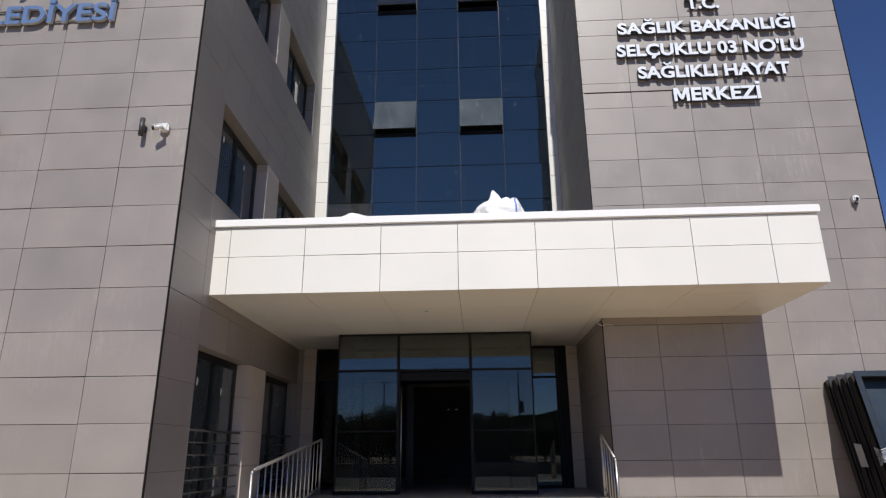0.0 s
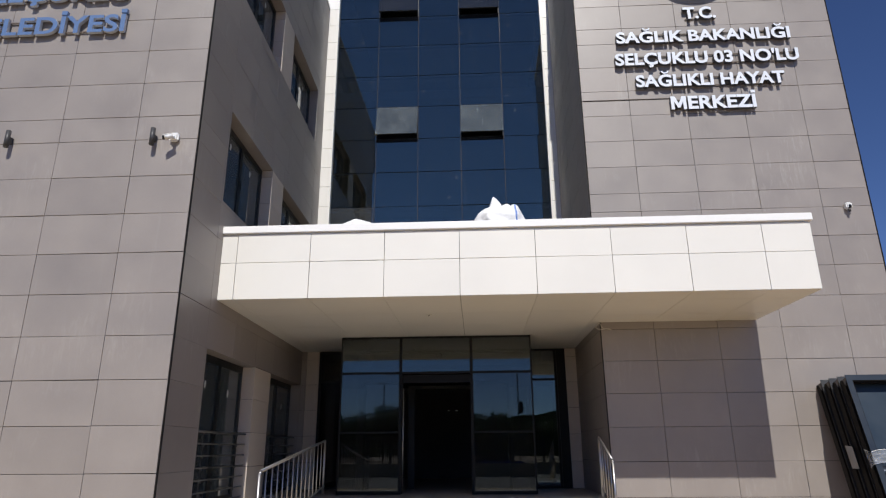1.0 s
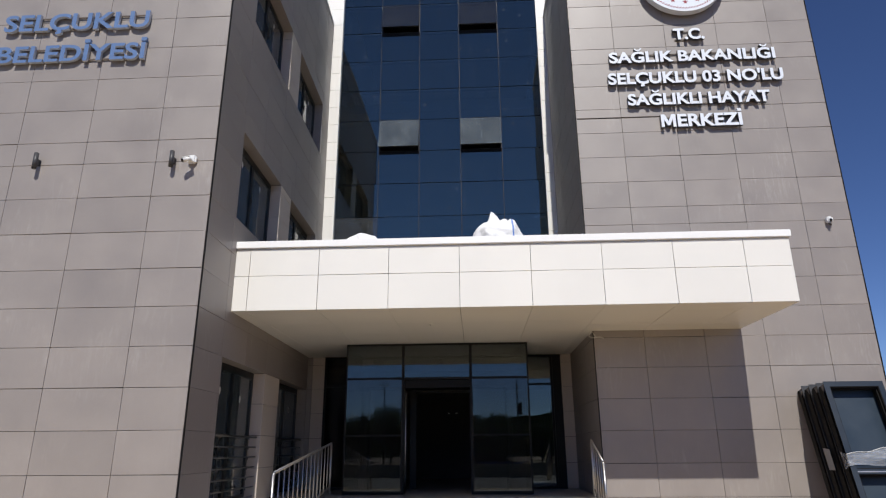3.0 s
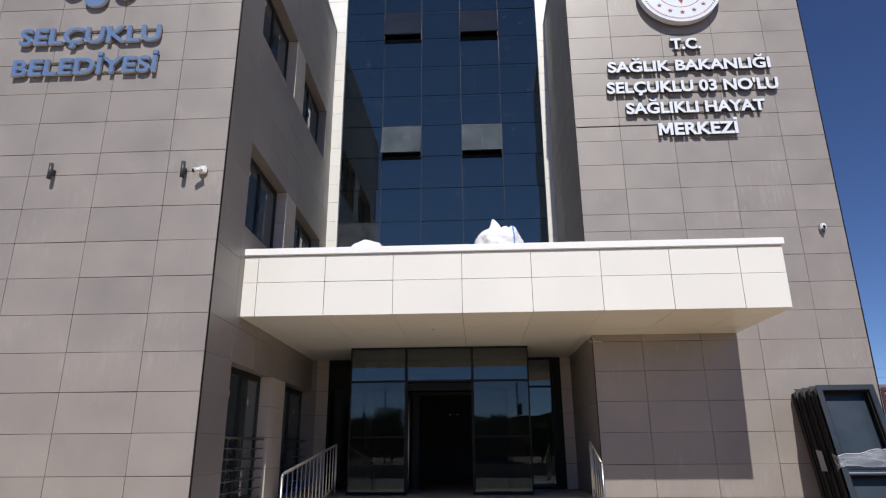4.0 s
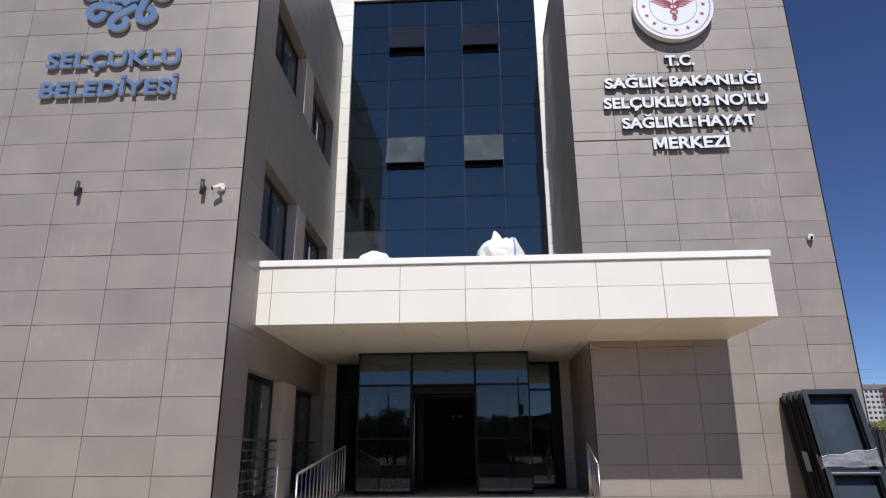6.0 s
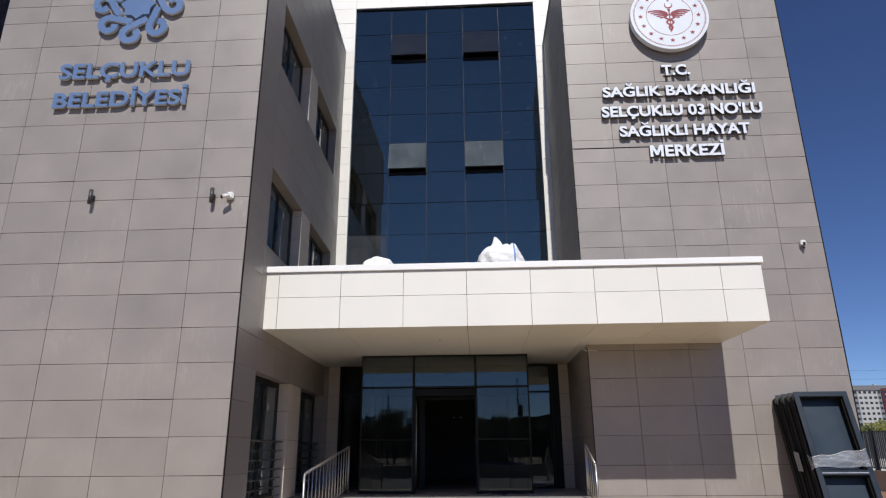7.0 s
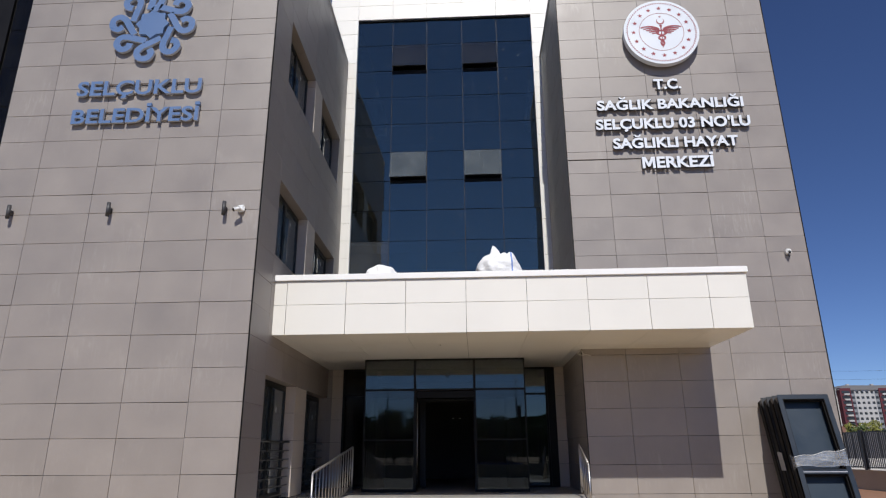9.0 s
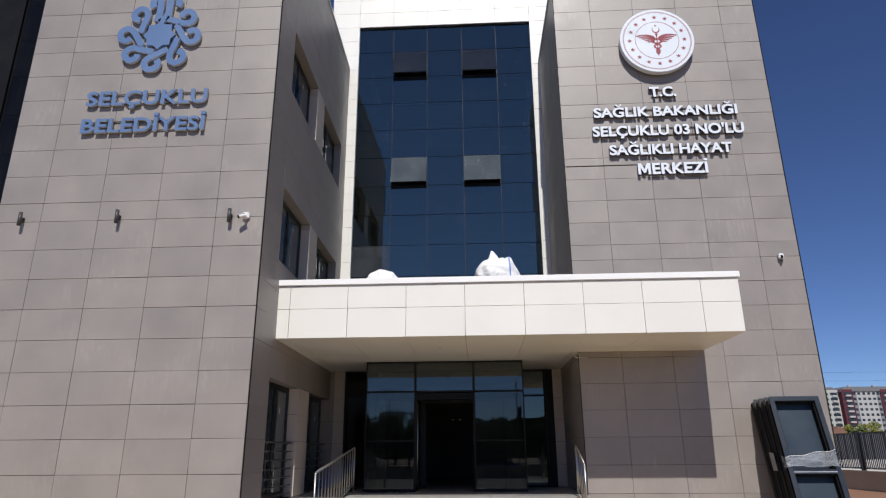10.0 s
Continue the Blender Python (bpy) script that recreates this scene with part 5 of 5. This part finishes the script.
for a, b in zip(edge, edge[1:]):
    for k in range(2):
        bm.faces.new((a[k], b[k], b[k + 1], a[k + 1]))
bmesh.ops.solidify(bm, geom=bm.faces[:], thickness=0.003)
part("tape", bm, TAPE, film_band, "dull grey-beige tape on the side of the stack")
bm = bmesh.new()
pipe(bm, [(-0.014 + 1.045 * q, -0.018 - 0.02 * math.sin(q * math.pi), 1.715 + 0.15 * q + 0.015 * math.sin(q * 13) + 0.006 * noise.noise(Vector((q * 30, 3.0, 1.0)))) for q in [k / 40 for k in range(41)]], 0.0055, 6)
part("rolled_edge", bm, CAM_WHITE, film_band, "white rolled edge of the film")


# ---- boundary fence ----
def fence_run(label, m, length, bay=2.5, bars=18):
    """A low wall with a black steel fence on it, along local x."""
    ob = thing("fence", label, "fence", m)
    bm = bmesh.new()
    box(bm, 0, length, -0.12, 0.12, 0, 0.80)
    part("plinth", bm, RENDER, ob, "low beige rendered wall")
    bm = bmesh.new()
    box(bm, 0, length, -0.15, 0.15, 0.80, 0.86)
    part("plinth_cap", bm, RENDER, ob)
    me_bar, me_post = None, None
    n = int(length / bay)
    for k in range(n + 1):
        if me_post is None:
            bm = bmesh.new()
            box(bm, -0.08, 0.08, -0.08, 0.08, 0.86, 2.60)
            box(bm, -0.09, 0.09, -0.09, 0.09, 2.60, 2.62)
            me_post = mesh_of("post", bm, FENCE_BLACK)
        share("post", me_post, ob, pose(k * bay, 0, 0))
        if k == n:
            break
        bm = bmesh.new()
        box(bm, k * bay + 0.05, (k + 1) * bay - 0.05, -0.02, 0.02, 2.50, 2.54)
        part("rail", bm, FENCE_BLACK, ob)
        bm = bmesh.new()
        box(bm, k * bay + 0.05, (k + 1) * bay - 0.05, -0.02, 0.02, 0.96, 1.0)
        part("rail", bm, FENCE_BLACK, ob)
        if me_bar is None:
            bm = bmesh.new()
            box(bm, -0.016, 0.016, -0.016, 0.016, 0.93, 2.57)
            me_bar = mesh_of("bar", bm, FENCE_BLACK)
        for j in range(1, bars):
            share("bar", me_bar, ob, pose(k * bay + j * bay / bars, 0, 0))
    return ob


fence_run("black steel bar fence on a low concrete wall", pose(18.0, 22.0, 0, 0, 0, 90), 25.0)
fence_run("black steel bar fence on a low concrete wall along the road", pose(-20.0, -18.0, 0), 37.5)


# ---- site hoarding beyond the fence ----
hoard = thing("hoarding", "grey ribbed sheet hoarding on a concrete kerb wall", "hoarding", pose(25.0, 50.0, 0))
bm = bmesh.new()
box(bm, 0, 20, 0.0, 0.25, 0, 1.05)
part("kerb_wall", bm, PALE_CONCRETE, hoard, "pale concrete kerb wall")
bm = bmesh.new()
box(bm, 0, 0.42, 0.10, 0.13, 1.05, 2.95)
sheet_mesh = mesh_of("sheet", bm, HOARD)
bm = bmesh.new()
box(bm, 0, 0.08, 0.12, 0.16, 1.05, 2.95)
rib_mesh = mesh_of("rib", bm, FENCE_BLACK)
for k in range(40):
    share("sheet", sheet_mesh, hoard, pose(0.5 * k, 0, 0))
    share("rib", rib_mesh, hoard, pose(0.5 * k + 0.42, 0, 0))


# ---- trees ----
def leaf_cloud(name, material, centres, count, size, seed, flat=0.7):
    """Many small bent leaves scattered through clumps, as one mesh."""
    r = np.random.RandomState(seed)
    verts, faces = [], []
    for _ in range(count):
        c, rad = centres[r.randint(len(centres))]
        p = r.normal(size=3)
        p = p / np.linalg.norm(p) * rad * r.uniform(0.35, 1.05) ** 0.6
        p[2] *= flat
        p = p + np.array(c)
        a, b = r.normal(size=3), r.normal(size=3)
        a /= np.linalg.norm(a)
        b -= a * (a @ b)
        b /= np.linalg.norm(b)
        s = size * r.uniform(0.6, 1.3)
        k = len(verts)
        mid = np.cross(a, b) * s * 0.2
        verts += [tuple(p - a * s), tuple(p + b * s * 0.5 + mid), tuple(p + a * s), tuple(p - b * s * 0.5 + mid)]
        faces.append((k, k + 1, k + 2, k + 3))
    me = bpy.data.meshes.new(name)
    me.from_pydata(verts, [], faces)
    me.materials.append(material)
    return me


def broad_tree(label, x, y, height, spread, seed, material, leaves=2600, size=0.11):
    r = random.Random(seed)
    ob = thing("tree", label, "tree", pose(x, y, 0))
    bm = bmesh.new()
    fork = height * 0.35
    tube(bm, (0, 0, -0.1), (0.05, 0.03, fork * 0.5), height * 0.028, height * 0.022)
    tube(bm, (0.05, 0.03, fork * 0.5), (0, 0, fork), height * 0.022, height * 0.017)
    centres = []
    for k in range(9):
        a = k * 2.4 + r.uniform(-0.3, 0.3)
        out, up = spread * r.uniform(0.25, 0.75), fork + (height - fork) * r.uniform(0.25, 0.86)
        tip = (out * math.cos(a), out * math.sin(a), up)
        mid = (tip[0] * 0.45, tip[1] * 0.45, fork + (up - fork) * 0.6)
        tube(bm, (0, 0, fork * r.uniform(0.8, 1.0)), mid, height * 0.011, height * 0.008, 7)
        tube(bm, mid, tip, height * 0.008, height * 0.003, 6)
        centres.append((tip, spread * r.uniform(0.22, 0.42)))
        centres.append((mid, spread * r.uniform(0.18, 0.30)))
    part("trunk", bm, BARK, ob)
    crown = new("crown", leaf_cloud("crown", material, centres, leaves, size, seed))
    crown.parent = ob
    return ob


def conifer(label, x, y, height, seed):
    r = random.Random(seed)
    ob = thing("conifer", label, "tree", pose(x, y, 0))
    bm = bmesh.new()
    tube(bm, (0, 0, -0.1), (0, 0, height), height * 0.022, 0.01, 8)
    centres = []
    for k in range(46):
        s = 0.18 + 0.8 * k / 46
        a, reach = k * 2.4, (1 - s) * height * 0.30 * r.uniform(0.7, 1.2) + 0.08
        tip = (reach * math.cos(a), reach * math.sin(a), height * s - reach * 0.15)
        tube(bm, (0, 0, height * s), tip, 0.02, 0.008, 5)
        for q in (0.45, 0.75, 1.0):
            centres.append(((tip[0] * q, tip[1] * q, height * s + (tip[2] - height * s) * q), 0.08 + 0.14 * (1 - s)))
    part("trunk", bm, BARK, ob)
    crown = new("crown", leaf_cloud("crown", CONIFER, centres, 3600, 0.06, seed, 0.6))
    crown.parent = ob
    return ob


broad_tree("yellow-green leafy tree behind the fence", 34.6, 58.0, 4.3, 1.7, 11, SHRUB, 4200, 0.10)
broad_tree("yellow-green leafy tree behind the fence", 35.9, 60.5, 4.2, 1.5, 12, SHRUB, 3800, 0.10)
broad_tree("dark green leafy tree behind the fence", 34.9, 66.0, 3.6, 1.3, 13, LEAF, 2600, 0.10)
broad_tree("broad leafy tree across the road", -7.6, -30.5, 5.7, 3.0, 21, LEAF, 4200, 0.10)
broad_tree("broad leafy tree across the road", -12.2, -31.5, 5.6, 3.0, 22, LEAF, 3600, 0.10)
broad_tree("broad leafy tree across the road", -17.5, -33.0, 5.8, 3.6, 23, LEAF, 3600, 0.11)
broad_tree("low leafy tree across the road", 0.2, -35.0, 4.9, 3.4, 24, LEAF, 3600, 0.10)
broad_tree("low leafy tree across the road", 7.4, -34.0, 5.2, 3.4, 25, LEAF, 3600, 0.10)
broad_tree("low leafy tree across the road", 13.0, -36.0, 5.6, 4.0, 26, LEAF, 3600, 0.11)
broad_tree("low leafy tree across the road", -3.6, -37.0, 4.6, 3.2, 27, LEAF, 3200, 0.10)
broad_tree("thin young tree with sparse leaves across the road", -4.7, -30.0, 6.3, 2.2, 28, LEAF, 1300, 0.08)
rr = random.Random(5)
mass = [((rr.uniform(-28, 28), rr.uniform(-34, -31), rr.uniform(1.9, 3.5)), rr.uniform(0.6, 1.1)) for _ in range(200)]
tagged(new("hedge", leaf_cloud("hedge", LEAF, mass, 46000, 0.17, 41, 1.0)), "dense dark green hedge along the far side of the road", "hedge", kind="stuff")
mass = [((rr.uniform(-40, 40), rr.uniform(-44, -39), rr.uniform(2.8, 4.5)), rr.uniform(0.9, 1.4)) for _ in range(170)]
tagged(new("far_hedge", leaf_cloud("far_hedge", LEAF, mass, 36000, 0.22, 44, 1.0)), "taller dark green planting behind the hedge across the road", "hedge", kind="stuff")
mass = [((rr.uniform(30.5, 34), rr.uniform(51.5, 56), rr.uniform(0.4, 2.9)), rr.uniform(0.4, 0.9)) for _ in range(22)]
tagged(new("shrubs", leaf_cloud("shrubs", LEAF, mass, 4500, 0.12, 43, 1.0)), "low dark green shrubs behind the side fence", "shrub", kind="stuff")
conifer("small dark conifer across the road", -10.0, -29.2, 5.2, 31)
conifer("small dark conifer across the road", 1.5, -29.6, 5.1, 32)


# ---- wooded rise far beyond the road ----
bm = bmesh.new()
rise = []
for i in range(121):
    x = -240 + 4 * i
    crest = 8.5 + 1.6 * noise.noise(Vector((x * 0.02, 0.3, 0))) + 5.5 * math.exp(-((x - 38) / 26) ** 2) + 2.5 * math.exp(-((x + 70) / 30) ** 2)
    rise.append([bm.verts.new((x, -150 - 16 * k, crest * q + (2.2 * abs(noise.noise(Vector((x * 0.19, k * 1.7, 2.0)))) if 0 < k < 4 else 0) - 0.2)) for k, q in enumerate((0.0, 0.62, 1.0, 0.8, 0.0))])
for a, b in zip(rise, rise[1:]):
    for k in range(4):
        bm.faces.new((a[k], a[k + 1], b[k + 1], b[k]))
tagged(part("wooded_rise", bm, WOODS), "low dark wooded rise beyond the road", "hill", kind="stuff")


# ---- street furniture across the forecourt ----
def street_lamp(x, y, h, label, arms):
    ob = thing("street_lamp", label, "street lamp", pose(x, y, 0), group="street lamps")
    bm = bmesh.new()
    tube(bm, (0, 0, 0), (0, 0, 0.25), 0.13, 0.12, 14)
    tube(bm, (0, 0, 0.25), (0, 0, h), 0.075, 0.045, 14)
    part("pole", bm, LAMP_GREY, ob)
    for s in arms:
        bm = bmesh.new()
        tube(bm, (0, 0, h - 0.05), (s * 0.25, 0, h + 0.02), 0.03)
        part("arm", bm, LAMP_GREY, ob)
        bm = bmesh.new()
        box(bm, min(s * 0.15, s * 0.5), max(s * 0.15, s * 0.5), -0.12, 0.12, h, h + 0.07)
        part("lamp_head", bm, LAMP_GREY, ob)
    return ob


street_lamp(-8.1, -29.5, 7.4, "grey street lamp across the road", (-1, 1))
street_lamp(9.5, -29.5, 7.4, "grey street lamp across the road", (-1, 1))
ob = thing("traffic_light", "dark traffic light on a tall pole by the road", "traffic light", pose(3.72, -29.0, 0))
bm = bmesh.new()
tube(bm, (0, 0, 0), (0, 0, 8.2), 0.07, 0.05, 12)
part("pole", bm, LAMP_GREY, ob)
bm = bmesh.new()
box(bm, 0.07, 0.40, -0.15, 0.15, 4.7, 5.7)
bmesh.ops.bevel(bm, geom=bm.edges[:], offset=0.03, segments=2, affect="EDGES")
part("signal_box", bm, BLACK, ob)
for z in (4.88, 5.20, 5.52):
    bm = bmesh.new()
    tube(bm, (0.235, 0.14, z), (0.235, 0.19, z), 0.10, 0.10, 16)
    part("lens", bm, ANTHRACITE, ob)


def parked_car(x, y, turn):
    ob = thing("car", "blue car parked along the road", "car", pose(x, y, 0, 0, 0, turn))
    bm = bmesh.new()
    low = [(-2.1, 0.35), (-2.15, 0.75), (-1.95, 0.93), (-0.9, 0.98), (0.95, 0.98), (2.0, 0.86), (2.15, 0.62), (2.12, 0.33)]
    prism(bm, low, -0.86, 0.86)
    bmesh.ops.bevel(bm, geom=bm.edges[:], offset=0.06, segments=2, affect="EDGES")
    part("body", bm, CAR_PAINT, ob)
    bm = bmesh.new()
    prism(bm, [(-1.75, 0.95), (-1.15, 1.40), (-0.2, 1.48), (0.45, 1.40), (1.15, 0.95)], -0.74, 0.74)
    bmesh.ops.bevel(bm, geom=bm.edges[:], offset=0.07, segments=2, affect="EDGES")
    part("cabin", bm, BLACK, ob, "dark glazed cabin")
    for wx in (-1.35, 1.35):
        for wy in (-0.8, 0.8):
            bm = bmesh.new()
            tube(bm, (wx, wy - 0.1, 0.31), (wx, wy + 0.1, 0.31), 0.31, n=22)
            wh = part("wheel", bm, RUBBER, ob)
            bm = bmesh.new()
            s = 1 if wy > 0 else -1
            tube(bm, (wx, wy + s * 0.101, 0.31), (wx, wy + s * 0.112, 0.31), 0.19, n=18)
            part("rim", bm, STEEL, wh)
    return ob


parked_car(1.6, -22.5, 4)


# ---- apartment blocks in the distance ----
def apartment(label, m, bays, storeys, depth):
    """A block of flats: bays of (width, wall material, kind), each storey with a window or a balcony."""
    ob = thing("apartment_building", label, "building", m)
    s_h, x = 2.95, 0.0
    total = storeys * s_h + 1.2
    cache = {}
    for width, material, style in bays:
        bm = bmesh.new()
        out = -0.8 if style == "balcony" else 0.0
        box(bm, x, x + width, out, depth, 0, total + (1.0 if style == "balcony" else 0.0))
        part("wall", bm, material, ob)
        for k in range(storeys):
            z = 1.2 + k * s_h
            if style == "balcony":
                key = ("slab", width)
                if key not in cache:
                    b2 = bmesh.new()
                    box(b2, width * 0.30, width * 0.78, -1.5, -0.805, 0, 0.95)
                    cache[key] = mesh_of("balcony", b2, APT_WHITE)
                    b2 = bmesh.new()
                    box(b2, width * 0.14, width * 0.86, -0.95, -0.80, 1.05, 2.5)
                    cache[("glass", width)] = mesh_of("window", b2, APT_GLASS)
                share("balcony", cache[key], ob, pose(x, 0, z))
                share("window", cache[("glass", width)], ob, pose(x, 0, z))
            else:
                n = max(1, int(width / 2.8))
                if "win" not in cache:
                    b2 = bmesh.new()
                    box(b2, -0.8, 0.8, -0.06, 0.06, 0.0, 1.35)
                    cache["win"] = mesh_of("window", b2, APT_GLASS)
                for j in range(n):
                    share("window", cache["win"], ob, pose(x + width * (j + 0.5) / n, 0, z + 0.95))
        x += width
    bm = bmesh.new()
    prism(bm, [(-0.5, total), (x + 0.5, total), (x - 2.5, total + 2.6), (2.5, total + 2.6)], -0.6, depth + 0.4)
    part("roof", bm, APT_ROOF, ob)
    for cx in (x * 0.2, x * 0.5, x * 0.8):
        bm = bmesh.new()
        box(bm, cx - 0.7, cx + 0.7, depth * 0.4, depth * 0.4 + 1.4, total + 1.5, total + 3.9)
        part("chimney", bm, APT_WHITE, ob)
    return ob


apartment("white apartment block with maroon balcony bays far behind the fence", pose(210.0, 382, 0, 0, 0, 4),
          [(6.4, APT_RED, "balcony"), (2.6, APT_GREY, "window"), (11.6, APT_WHITE, "window"), (2.2, APT_GREY, "window"), (5.2, APT_RED, "balcony"),
           (2.4, APT_GREY, "window"), (11.6, APT_WHITE, "window"), (6.4, APT_RED, "balcony")], 11, 14)
apartment("white apartment block with pale green balconies far behind the fence", pose(194.5, 386, 0, 0, 0, -3),
          [(5.5, APT_WHITE, "window"), (4.6, APT_GREEN, "balcony"), (5.2, APT_WHITE, "balcony")], 11, 14)
house = thing("house", "low house with a brown tiled hip roof behind the fence", "house", pose(61.5, 115, 0))
bm = bmesh.new()
box(bm, 0, 5.0, 0, 7.0, 0, 4.4)
part("wall", bm, RENDER, house)
bm = bmesh.new()
low = [bm.verts.new(p) for p in ((-0.4, -0.4, 4.4), (5.4, -0.4, 4.4), (5.4, 7.4, 4.4), (-0.4, 7.4, 4.4))]
top = [bm.verts.new(p) for p in ((2.5, 2.4, 5.7), (2.5, 4.6, 5.7))]
for f in ((low[0], low[1], top[0]), (low[1], low[2], top[1], top[0]), (low[2], low[3], top[1]), (low[3], low[0], top[0], top[1]), tuple(low[::-1])):
    bm.faces.new(f)
part("roof", bm, ROOF_TILE, house, "brown tiled hip roof")
wires = thing("power_line", "thin power lines sagging across the sky", "cable", pose(0, 100, 0))
for h0 in (12.3, 13.6):
    bm = bmesh.new()
    pts = [(40 + 50 * k / 12, 0.0, h0 - 1.6 * math.sin(math.pi * k / 12) * 0.6 + 1.2 * k / 12) for k in range(13)]
    pipe(bm, pts, 0.012, 5)
    part("wire", bm, BLACK, wires)
for x in (40, 90):
    bm = bmesh.new()
    tube(bm, (x, 0, 0), (x, 0, 15.0), 0.22, 0.12)
    part("pole", bm, CONCRETE, wires)
